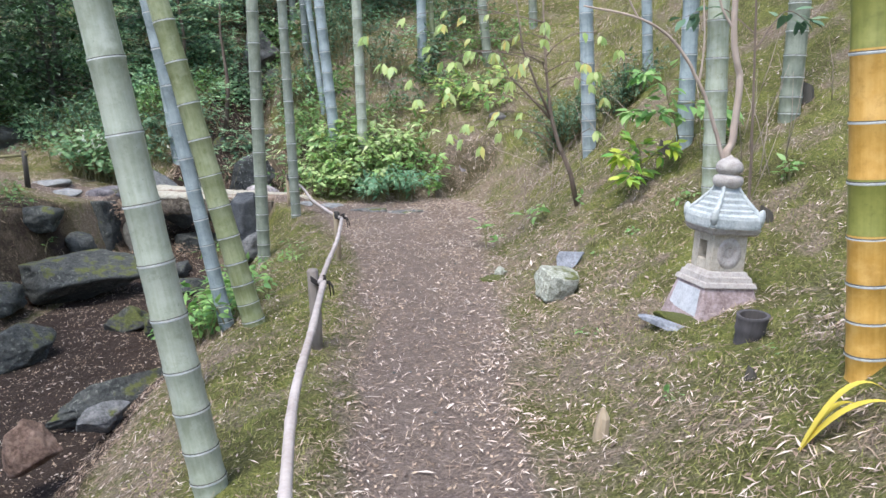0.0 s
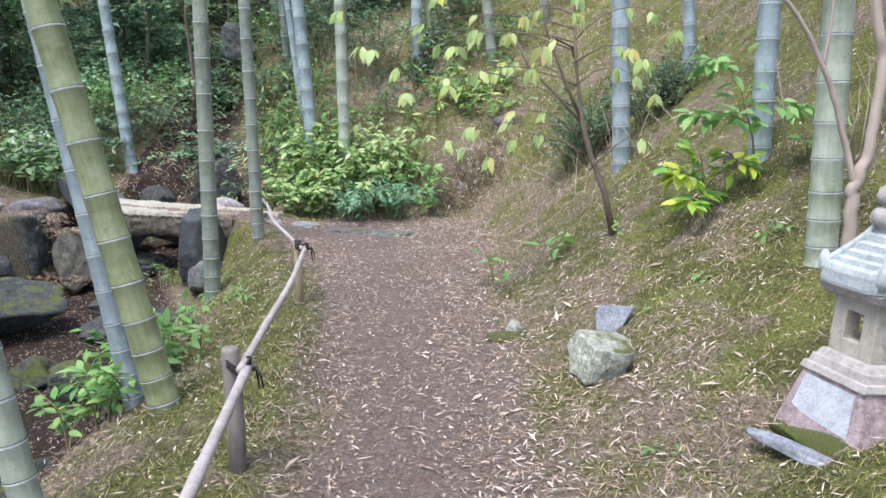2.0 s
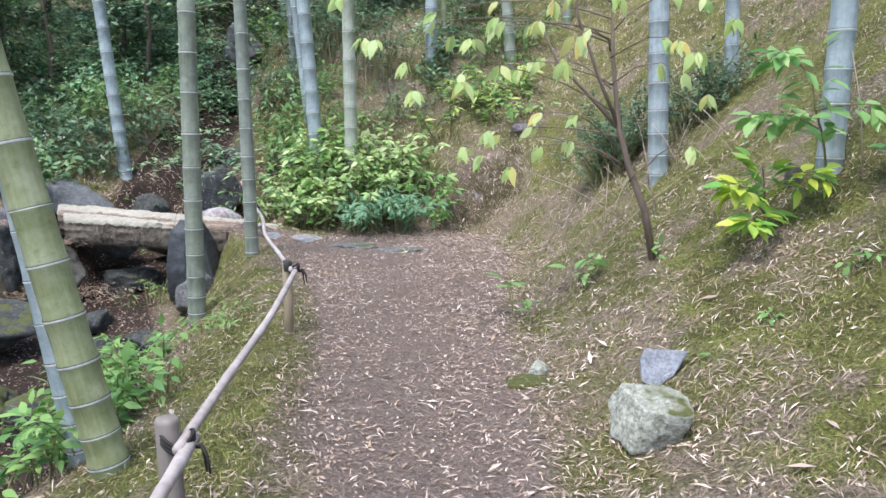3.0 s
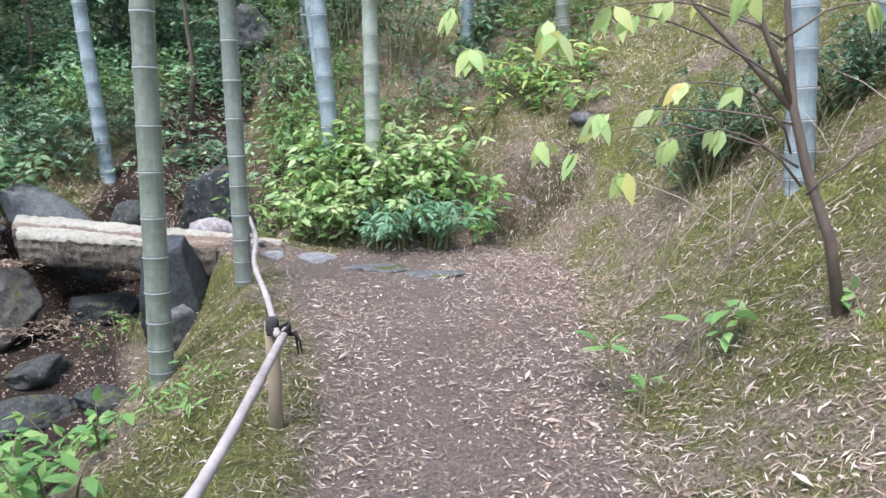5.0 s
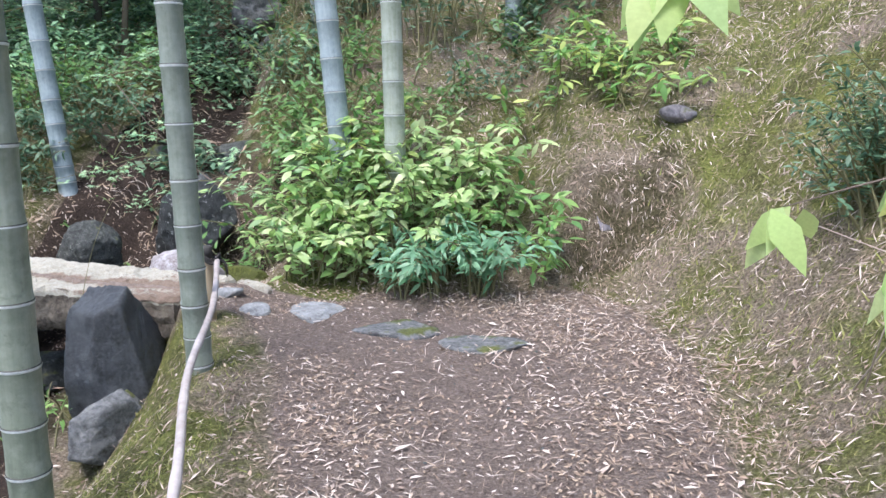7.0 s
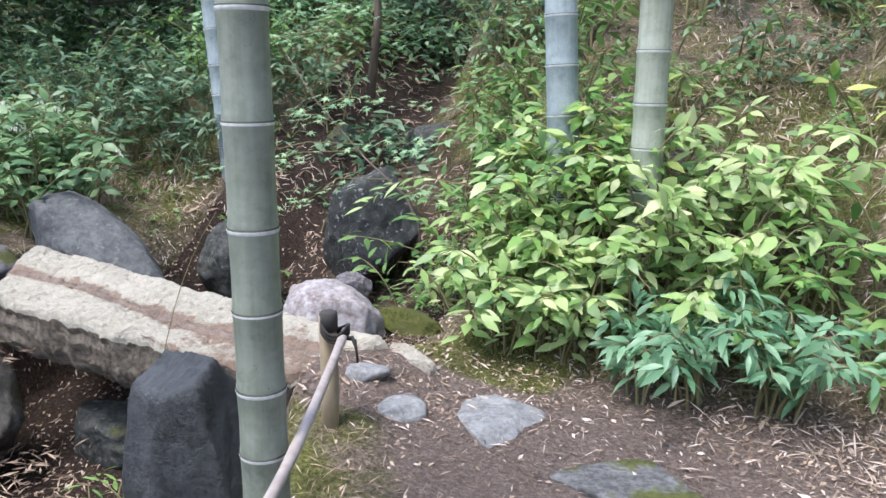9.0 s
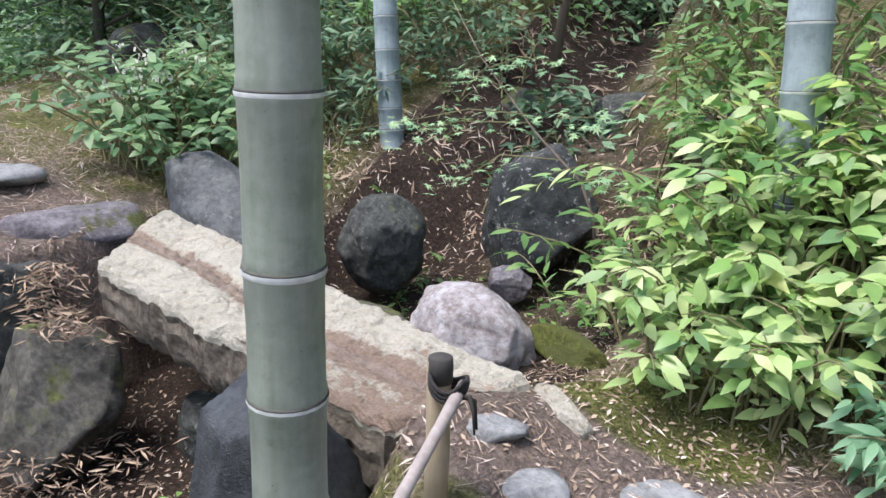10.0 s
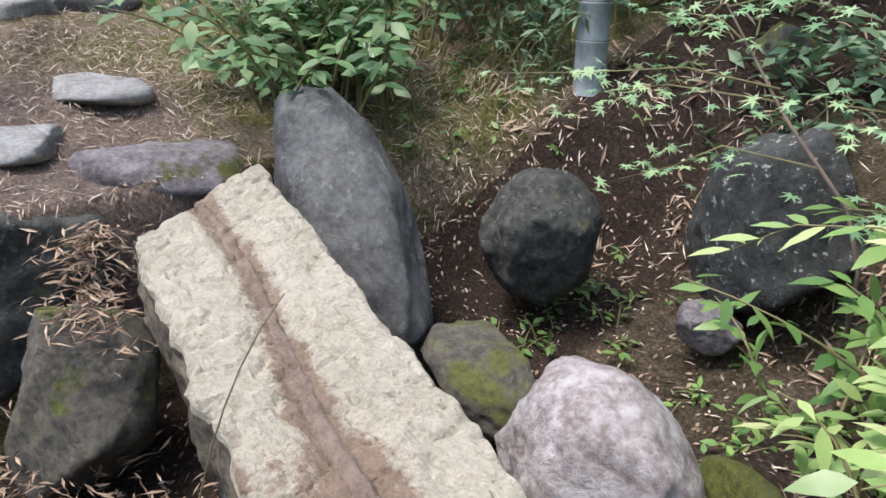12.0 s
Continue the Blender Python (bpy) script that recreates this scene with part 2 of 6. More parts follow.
M_trunk = wood_mat("dark_trunk_bark", (0.03, 0.028, 0.024), (0.095, 0.085, 0.07), 14)
M_stem = wood_mat("brown_green_stem", (0.12, 0.11, 0.05), (0.26, 0.24, 0.12), 22)

L_sasa = leaf_mat("bamboo_grass_leaf", [(0.192, 0.351, 0.104), (0.356, 0.527, 0.173), (0.549, 0.674, 0.295), (0.274, 0.439, 0.156), (0.68, 0.739, 0.382), (0.178, 0.323, 0.139)], 0.4, 0.35)
L_mixed = leaf_mat("green_and_yellow_leaf", [(0.115, 0.259, 0.0719), (0.201, 0.388, 0.101), (0.288, 0.475, 0.129), (0.604, 0.661, 0.201), (0.144, 0.288, 0.0863)], 0.4, 0.35)
L_mid2 = leaf_mat("fresh_mid_green_leaf", [(0.138, 0.299, 0.092), (0.23, 0.414, 0.115), (0.345, 0.529, 0.161)], 0.45, 0.35)
L_bush = leaf_mat("dull_green_bush_leaf", [(0.075, 0.17, 0.07), (0.13, 0.25, 0.1), (0.2, 0.33, 0.14), (0.27, 0.4, 0.2)], 0.45, 0.3)
M_petal = leaf_mat("white_petal", [(0.7, 0.72, 0.62), (0.8, 0.8, 0.72)], 0.6, 0.3)
L_fresh = leaf_mat("fresh_green_leaf", [(0.176, 0.374, 0.11), (0.275, 0.484, 0.154), (0.396, 0.572, 0.22)], 0.45, 0.4)
L_blue = leaf_mat("cool_green_leaf", [(0.091, 0.221, 0.104), (0.169, 0.338, 0.182), (0.273, 0.455, 0.273)], 0.4)
L_pale = leaf_mat("autumn_pale_leaf", [(0.368, 0.552, 0.184), (0.506, 0.644, 0.23), (0.644, 0.713, 0.345), (0.414, 0.598, 0.23), (0.713, 0.575, 0.184)], 0.5, 0.45)
L_bright = leaf_mat("bright_yellow_green_leaf", [(0.184, 0.46, 0.092), (0.368, 0.598, 0.0805), (0.632, 0.69, 0.092), (0.23, 0.483, 0.115)], 0.45, 0.4)
L_mid = leaf_mat("mid_green_leaf", [(0.09, 0.2, 0.06), (0.15, 0.28, 0.08), (0.23, 0.37, 0.11)], 0.45)
L_maple = leaf_mat("maple_leaf_pale_green", [(0.202, 0.404, 0.217), (0.342, 0.559, 0.31), (0.497, 0.683, 0.373)], 0.5, 0.4)
L_forest = leaf_mat("shaded_forest_leaf", [(0.05, 0.112, 0.0625), (0.1, 0.194, 0.112), (0.163, 0.275, 0.163), (0.237, 0.35, 0.2)], 0.5)
L_deep = leaf_mat("deep_green_leaf", [(0.024, 0.06, 0.024), (0.048, 0.1, 0.04), (0.08, 0.144, 0.06)], 0.4)
L_litter = leaf_mat("dry_bamboo_leaf", [(0.199, 0.137, 0.106), (0.369, 0.274, 0.216), (0.6, 0.49, 0.415), (0.78, 0.67, 0.59), (0.34, 0.25, 0.195)], 0.7, 0.1)
L_brownlitter = leaf_mat("brown_fallen_leaf", [(0.19, 0.13, 0.095), (0.36, 0.26, 0.19), (0.55, 0.425, 0.31)], 0.75, 0.1)
L_moss = leaf_mat("moss_tuft", [(0.1, 0.118, 0.03), (0.19, 0.215, 0.052), (0.3, 0.31, 0.09), (0.36, 0.33, 0.15)], 0.8, 0.25)
L_greenmoss = leaf_mat("bright_moss_tuft", [(0.1, 0.14, 0.025), (0.17, 0.21, 0.04), (0.25, 0.28, 0.07)], 0.8, 0.25)
L_yellow = leaf_mat("yellow_strap_leaf", [(0.6, 0.48, 0.05), (0.7, 0.58, 0.1)], 0.5)


# ---- mesh helpers ----
class Build:
    """Collects vertices and faces of one mesh."""

    def __init__(self):
        self.v, self.f, self.m = [], [], []

    def add(self, verts, faces, slot=0):
        o = len(self.v)
        self.v += [tuple(p) for p in verts]
        self.f += [tuple(i + o for i in f) for f in faces]
        self.m += [slot] * len(faces)
        return self

    def tube(self, pts, radii, sides=8, slot=0, cap=True):
        pts = [Vector(p) for p in pts]
        rings, faces = [], []
        side = None
        for i, p in enumerate(pts):
            d = (pts[min(i + 1, len(pts) - 1)] - pts[max(i - 1, 0)]).normalized()
            if side is None:
                side = d.cross(Vector((0.3, 1, 0.2))).normalized()
            side = (side - d * side.dot(d)).normalized()
            up = d.cross(side)
            for k in range(sides):
                a = 2 * math.pi * k / sides
                rings.append(p + (side * math.cos(a) + up * math.sin(a)) * radii[i])
        for i in range(len(pts) - 1):
            for k in range(sides):
                a, b = i * sides + k, i * sides + (k + 1) % sides
                faces.append((a, b, b + sides, a + sides))
        if cap:
            faces.append(tuple(reversed(range(sides))))
            faces.append(tuple(range((len(pts) - 1) * sides, len(pts) * sides)))
        return self.add(rings, faces, slot)

    def mesh(self, name, mats, smooth=True):
        me = bpy.data.meshes.new(name)
        me.from_pydata(self.v, [], self.f)
        for m in mats if isinstance(mats, (list, tuple)) else [mats]:
            me.materials.append(m)
        me.polygons.foreach_set("material_index", self.m)
        me.polygons.foreach_set("use_smooth", [smooth] * len(self.f))
        me.update()
        return me


def thing(name, at, label, category, group="", kind=""):
    e = new(name)
    e.empty_display_size = 0.1
    e.matrix_world = at if isinstance(at, Matrix) else Matrix.Translation(at)
    return tagged(e, label, category, group, kind)


def part(name, data, parent, label="", m=None, kind=""):
    ob = new(name, data)
    ob.parent = parent
    if m is not None:
        ob.matrix_basis = m
    return tagged(ob, label, kind=kind)


def arrays_mesh(name, verts, tris, mat, smooth=False):
    """One mesh from numpy vertices and triangles."""
    me = bpy.data.meshes.new(name)
    n, k = len(verts), len(tris)
    me.vertices.add(n)
    me.vertices.foreach_set("co", np.ascontiguousarray(verts, dtype=np.float32).ravel())
    me.loops.add(k * 3)
    me.loops.foreach_set("vertex_index", np.ascontiguousarray(tris, dtype=np.int32).ravel())
    me.polygons.add(k)
    me.polygons.foreach_set("loop_start", np.arange(0, k * 3, 3, dtype=np.int32))
    me.polygons.foreach_set("use_smooth", np.full(k, smooth))
    me.materials.append(mat)
    me.update(calc_edges=True)
    return me


def leaf_shape(width, curl=0.12, fold=0.06, peak=0.4):
    """A pointed leaf of unit length along +y: vertices and triangles."""
    v = [(0, 0, 0)]
    for t, w in ((0.22, 0.72), (peak, 1.0), (0.7, 0.66)):
        z = -curl * t * t
        v += [(-width / 2 * w, t, z + fold * w * 0.6), (0, t, z), (width / 2 * w, t, z + fold * w * 0.6)]
    v.append((0, 1, -curl * 1.25))
    f = [(0, 2, 1), (0, 3, 2)]
    for i in (1, 4):
        f += [(i, i + 1, i + 4), (i, i + 4, i + 3), (i + 1, i + 2, i + 5), (i + 1, i + 5, i + 4)]
    f += [(7, 8, 10), (8, 9, 10)]
    return np.array(v, float), np.array(f, int)


def quad_leaf(width, curl=0.1):
    v = np.array([(0, 0, 0), (-width / 2, 0.45, 0.03), (0, 0.5, -0.02), (width / 2, 0.45, 0.03), (0, 1, -curl)], float)
    return v, np.array([(0, 2, 1), (0, 3, 2), (1, 2, 4), (2, 3, 4)], int)


def maple_shape(points=7):
    v, f = [(0, 0, 0)], []
    tips = [0.55, 0.8, 0.95, 1.0, 0.95, 0.8, 0.55][:points]
    angs = [-135, -88, -42, 0, 42, 88, 135]
    out = []
    for i, (r, a) in enumerate(zip(tips, angs)):
        out.append((r * 0.6 * math.sin(radians(a)), r * 0.6 * math.cos(radians(a)), -0.05))
        if i < points - 1:
            b = radians((a + angs[i + 1]) / 2)
            out.append((0.19 * math.sin(b), 0.19 * math.cos(b), 0.01))
    v += out
    f = [(0, i + 1, i) for i in range(1, len(out))]
    return np.array(v, float), np.array(f, int)


def spread(shape, mats):
    """Copies of one leaf at many 4x4 matrices, as arrays."""
    v, f = shape
    m = np.array(mats)
    vh = np.c_[v, np.ones(len(v))]
    out = np.einsum("nij,kj->nki", m, vh)[:, :, :3].reshape(-1, 3)
    tri = (f[None] + (np.arange(len(m)) * len(v))[:, None, None]).reshape(-1, 3)
    return out, tri


def frame_at(p, along, up, size, roll=0.0):
    """A leaf's matrix: its root at p, its length along a direction."""
    y = Vector(along).normalized()
    z = Vector(up)
    z = z - y * z.dot(y)
    if z.length < 1e-3:
        z = Vector((1, 0, 0)) - y * y.x
    z.normalize()
    x = y.cross(z)
    if roll:
        q = Matrix.Rotation(roll, 3, y)
        x, z = q @ x, q @ z
    m = Matrix((x, y, z)).transposed().to_4x4() @ Matrix.Scale(size, 4)
    m.translation = p
    return m


def leaves_on(parent, mats, shape, material, name="leaf", single=0, label=""):
    """The first leaves as parts of their own on one mesh, the rest joined into one foliage mesh."""
    if single:
        me = arrays_mesh(name, shape[0], shape[1], material, True)
        for m in mats[:single]:
            part(name, me, parent, "", m)
    rest = mats[single:]
    if len(rest):
        v, f = spread(shape, [[list(r) for r in m] for m in rest])
        part("foliage", arrays_mesh("foliage", v, f, material, True), parent, label, kind="stuff")


# ---- lie of the land ----
def sstep(a, b, x):
    t = np.clip((x - a) / (b - a), 0, 1)
    return t * t * (3 - 2 * t)


def waves(x, y, s, seed):
    r = np.random.RandomState(seed)
    out = 0
    for i in range(7):
        a, ph = r.uniform(0, 6.28), r.uniform(0, 6.28)
        k = s * r.uniform(0.6, 1.9)
        out = out + np.sin((x * math.cos(a) + y * math.sin(a)) * k + ph + 1.3 * np.sin((y * math.cos(a) - x * math.sin(a)) * k * 0.6 + ph))
    return out / 7


def fence_x(y):
    return np.interp(y, [0, 1.9, 4.36, 6.81, 8.3, 9.3, 10.1, 10.6], [-0.3, -0.46, -0.76, -0.98, -1.36, -1.72, -2.1, -2.35])


def right_x(y):
    return np.interp(y, [0, 4, 6, 8, 9.8, 10.6, 11.2], [0.4, 0.42, 0.42, 0.42, 0.62, 0.45, 0.1])


def bed_z(y):
    return np.interp(y, [0, 6, 8, 9.5, 10.4, 11.2, 12.3, 13, 15], [-0.95, -0.85, -0.75, -0.62, -0.5, -0.28, -0.14, 0.2, 1.0])


def land(x, y):
    """Height of the ground, and the path, stream earth (also darker banks) and moss shares of its cover."""
    x, y = np.asarray(x, float), np.asarray(y, float)
    base = np.interp(y, [-60, 0, 10.5, 12], [-0.13, -0.13, 0.02, 0.02])
    # right-hand slope and the bank that ends the path
    d_r = x - right_x(y)
    d_e = (y - 11.05 - 0.12 * waves(x, y, 2.0, 3)) * sstep(-2.35, -1.75, x)
    k = np.interp(y, [0, 2.5, 3.4, 4.4, 5.4, 7, 8.5, 9, 12], [0.56, 0.56, 0.35, 0.27, 0.4, 0.66, 0.87, 0.92, 0.94])
    up_r = np.maximum(d_r, 0)
    up_r = k * (up_r - 0.19 * (1 - np.exp(-up_r / 0.19)))
    up_r = np.where(d_r > 3.5, k * (3.31 + (d_r - 3.5) * 0.7), up_r)
    up_e = np.maximum(d_e, 0)
    up_e = np.where(up_e > 0.9, 0.78 + (up_e - 0.9) * 0.52, 0.92 * up_e - 0.06 * (1 - np.exp(-up_e / 0.1)))
    # steep cut face where the path ends against the slope
    up_e = up_e + 0.46 * sstep(0.02, 0.36, d_e) * sstep(-0.3, 0.15, x)
    rise = np.maximum(up_r, up_e) + 0.25 * np.minimum(up_r, up_e)
    # left-hand bank down to the stream
    d_l = np.maximum(fence_x(y) - 0.12 - x, 0)
    steep = np.interp(y, [0, 5, 7.5, 8.5, 9.6, 10.2], [0.22, 0.22, 0.28, 0.5, 1.1, 2.0])
    drop = steep * d_l + 0.22 * d_l * d_l
    near = base + rise - drop
    bed = bed_z(y) + 0.0 * x
    # far bank
    fx = np.interp(y, [0, 6, 9, 10, 10.8, 11.6, 12.5], [-4.6, -4.6, -4.45, -4.25, -4.3, -4.15, -3.7])
    d_f = np.maximum(fx - x, 0)
    far = bed + np.minimum(np.interp(y, [7.5, 9.7, 10.8, 11.4], [0.75, 4.0, 4.0, 0.9]) * d_f, 0.30 - bed + 0.06 * np.minimum(d_f, 8))
    z = np.where(x > -3.1, np.maximum(near, bed), np.maximum(far, near))
    # the hill behind
    hy = np.interp(x, [-40, -9, -6, -4.6, -3.6, -2.4, -1.8], [13.0, 12.6, 12.0, 12.1, 12.5, 12.3, 12.0])
    hill = np.maximum(y - hy, 0)
    hs = np.interp(x, [-40, -7, -5, -2], [0.3, 0.36, 0.45, 0.5])
    hz = np.where(hill > 30, 30 * hs + (hill - 30) * 0.15, hill * hs)
    gully = 0.35 * np.exp(-((x + 3.0 + 0.15 * (y - 12)) / 0.7) ** 2) * sstep(12.4, 14, y)
    z = z + np.where(x < -1.8, hz * (1 - sstep(-2.3, -1.8, x)), 0) - gully
    dist = np.hypot(x, y - 6)
    amp = np.clip(dist / 25, 0.012, 0.5)
    wob = 0.13 * waves(x, y, 2.6, 15) + 0.06 * waves(x, y, 7, 16)
    path = sstep(-0.05, 0.38, x - fence_x(y) - 0.06 + wob) * (1 - sstep(-0.3, 0.2, d_r + wob)) * (1 - sstep(-0.12, 0.1, d_e))
    z = z + (0.02 + 0.02 * (1 - path)) * waves(x, y, 4.5, 5) + amp * waves(x, y, 0.9, 9) * 0.6 * (1 - 0.7 * path) + (0.007 + 0.012 * (1 - path)) * waves(x, y, 15, 7) + (0.004 + 0.01 * (1 - path)) * waves(x, y, 34, 8) + 0.025 * (1 - path) * np.maximum(waves(x, y, 8, 17), 0)
    z = z - 0.035 * path * (1 - ((x - (fence_x(y) + right_x(y)) / 2) / 0.8) ** 2).clip(0, 1)
    z = z + 0.15 * np.exp(-((x + 2.16) / 0.3) ** 2 - ((y - 10.36) / 0.38) ** 2) + 0.05 * np.exp(-((x + 1.9) / 0.3) ** 2 - ((y - 10.75) / 0.2) ** 2)
    # path beyond the bridge
    far_path = (1 - sstep(10.65, 11.0, y)) * sstep(9.75, 10.1, y) * (1 - sstep(-4.4, -4.2, x)) * sstep(-6.5, -4.8, x)
    bridge_head = sstep(10.0, 10.2, y) * (1 - sstep(10.75, 10.95, y)) * sstep(-2.45, -2.2, x) * (1 - sstep(-1.5, -1.2, x))
    path = np.maximum(path, np.maximum(far_path * 0.9, bridge_head))
    wet = sstep(np.interp(y, [5, 7.5], [0.8, 0.45]), np.interp(y, [5, 7.5], [1.5, 1.2]), d_l) * (x > -4.3) * (1 - sstep(10.0, 12.6, y) * 0.15)
    wet = np.maximum(wet, (x < -2.1) * sstep(-4.8, -4.2, x) * sstep(10.3, 10.8, y) * (1 - sstep(13, 15, y)) * (1 - 0.42 * sstep(11.2, 11.8, y)))
    wet = np.maximum(wet, sstep(12.6, 14.5, y) * 0.36 * (1 - sstep(-1.5, 1.5, x)))
    wet = np.maximum(wet, 0.5 * sstep(0.0, 0.1, d_e) * (1 - sstep(0.4, 0.6, d_e)) * sstep(-0.3, 0.1, x) * (1 - sstep(0.7, 1.0, x)))
    # Far bank: dark brown earth, with its shade put into the same colour.
    wet = np.maximum(wet, (1 - sstep(9.2, 9.9, y)) * (1 - sstep(-4.5, -4.2, x)) * sstep(-9, -7, x) * 0.6)
    patch = np.clip(0.5 + 1.1 * waves(x, y, 5, 21) + 0.8 * waves(x, y, 14, 22), 0, 1)
    moss = (1 - sstep(0.1, 0.75, np.abs(fence_x(y) - 0.3 - x))) * (0.5 + 0.5 * patch)
    moss = np.maximum(moss, (0.45 * sstep(-0.1, 0.4, d_r) + 0.55 * sstep(0.4, 1.2, d_r)) * (0.3 + 0.7 * patch))
    moss = np.maximum(moss, sstep(0.5, 1.2, d_e) * 0.5)
    moss = np.maximum(moss, (1 - sstep(0.15, 0.4, np.hypot((x + 1.75) / 1.5, y - 10.86))) * 1.5)
    moss = np.maximum(moss, sstep(10.8, 11.2, y) * (1 - sstep(12.4, 13.0, y)) * (1 - sstep(-4.9, -4.5, x)) * (0.3 + 0.7 * patch))
    return z, path, wet, np.clip(moss - wet * 0.9 - path * 0.6, 0, 1)


def gz(x, y):
    return float(land(x, y)[0])


def axis_steps(lo, hi, step, far, grow):
    mid = list(np.arange(lo, hi + 1e-6, step))
    a, s = [], step
    p = hi
    while p < far:
        s *= grow
        p += s
        a.append(p)
    b, s, p = [], step, lo
    while p > -far:
        s *= grow
        p -= s
        b.append(p)
    return np.array(b[::-1] + mid + a)


def make_ground():
    xs, ys = axis_steps(-6.0, 3.2, 0.032, 400, 1.12), axis_steps(1.2, 13.2, 0.032, 400, 1.12)
    gx, gy = np.meshgrid(xs, ys)
    z, path, wet, moss = land(gx, gy)
    v = np.stack([gx, gy, z], -1).reshape(-1, 3)
    w, h = len(xs), len(ys)
    i = (np.arange(h - 1)[:, None] * w + np.arange(w - 1)[None]).ravel()
    tri = np.concatenate([np.stack([i, i + 1, i + w + 1], -1), np.stack([i, i + w + 1, i + w], -1)])
    me = arrays_mesh("ground", v, tri, M_ground, True)
    c = me.color_attributes.new("cover", "FLOAT_COLOR", "POINT")
    c.data.foreach_set("color", np.stack([path, wet, moss, np.ones_like(path)], -1).reshape(-1).astype(np.float32))
    return tagged(new("ground", me), "mossy earth slope with a trodden dirt path and leaf litter", "ground", kind="structure")


make_ground()


# ---- stones ----
def rock_mesh(size, seed, mat, cuts=14, rough=0.1, level=5, flat=None, block=False, reach=(0.5, 0.86), taper=0.0):
    """A block broken by planes, then weathered."""
    bm = bmesh.new()
    bmesh.ops.create_icosphere(bm, subdivisions=level, radius=1)
    r = random.Random(seed)
    planes = []
    for _ in range(cuts):
        n = Vector((r.gauss(0, 1), r.gauss(0, 1), r.gauss(0, 0.8))).normalized()
        planes.append((n, r.uniform(*reach)))
    if block:
        for ax in range(3):
            for sg in (-1, 1):
                n = Vector((r.gauss(0, 0.16), r.gauss(0, 0.16), r.gauss(0, 0.16)))
                n[ax] = sg
                planes.append((n.normalized(), r.uniform(0.5, 0.6)))
    if flat:
        planes.append((Vector((r.gauss(0, 0.06), r.gauss(0, 0.06), 1)).normalized(), flat))
    off = Vector((seed * 3.7, seed * 1.3, seed * 0.7))
    for v in bm.verts:
        q = v.co.normalized()
        far = 1.0
        for n, d in planes:
            c = q.dot(n)
            if c > 0.05:
                far = min(far, d / c)
        p = q * far
        ridge = 1 - abs(noise.noise(p * 3.1 + off)) * 2
        p += q * (rough * 0.9 * noise.noise(p * 1.6 + off) + rough * 0.35 * ridge + rough * 0.35 * noise.noise(p * 7 + off) + rough * 0.16 * noise.noise(p * 19 + off))
        v.co = p
    lo = [min(v.co[i] for v in bm.verts) for i in range(3)]
    hi = [max(v.co[i] for v in bm.verts) for i in range(3)]
    for v in bm.verts:
        q = [(v.co[i] - lo[i]) / (hi[i] - lo[i]) - 0.5 for i in range(3)]
        slim = 1 - taper * (q[2] + 0.5)
        v.co = Vector((q[0] * size[0] * slim, q[1] * size[1] * slim, q[2] * size[2]))
    me = bpy.data.meshes.new("stone")
    bm.to_mesh(me)
    bm.free()
    me.materials.append(mat)
    me.polygons.foreach_set("use_smooth", [True] * len(me.polygons))
    return me


def rock(name, at, size, turn, seed, mat, label, cuts=14, rough=0.1, level=5, flat=None, category="rock", group="", block=False, reach=(0.5, 0.86), taper=0.0):
    ob = new(name, rock_mesh(size, seed, mat, cuts, rough, level, flat, block, reach, taper))
    ob.matrix_world = pose(*at, *turn)
    return tagged(ob, label, category, group)


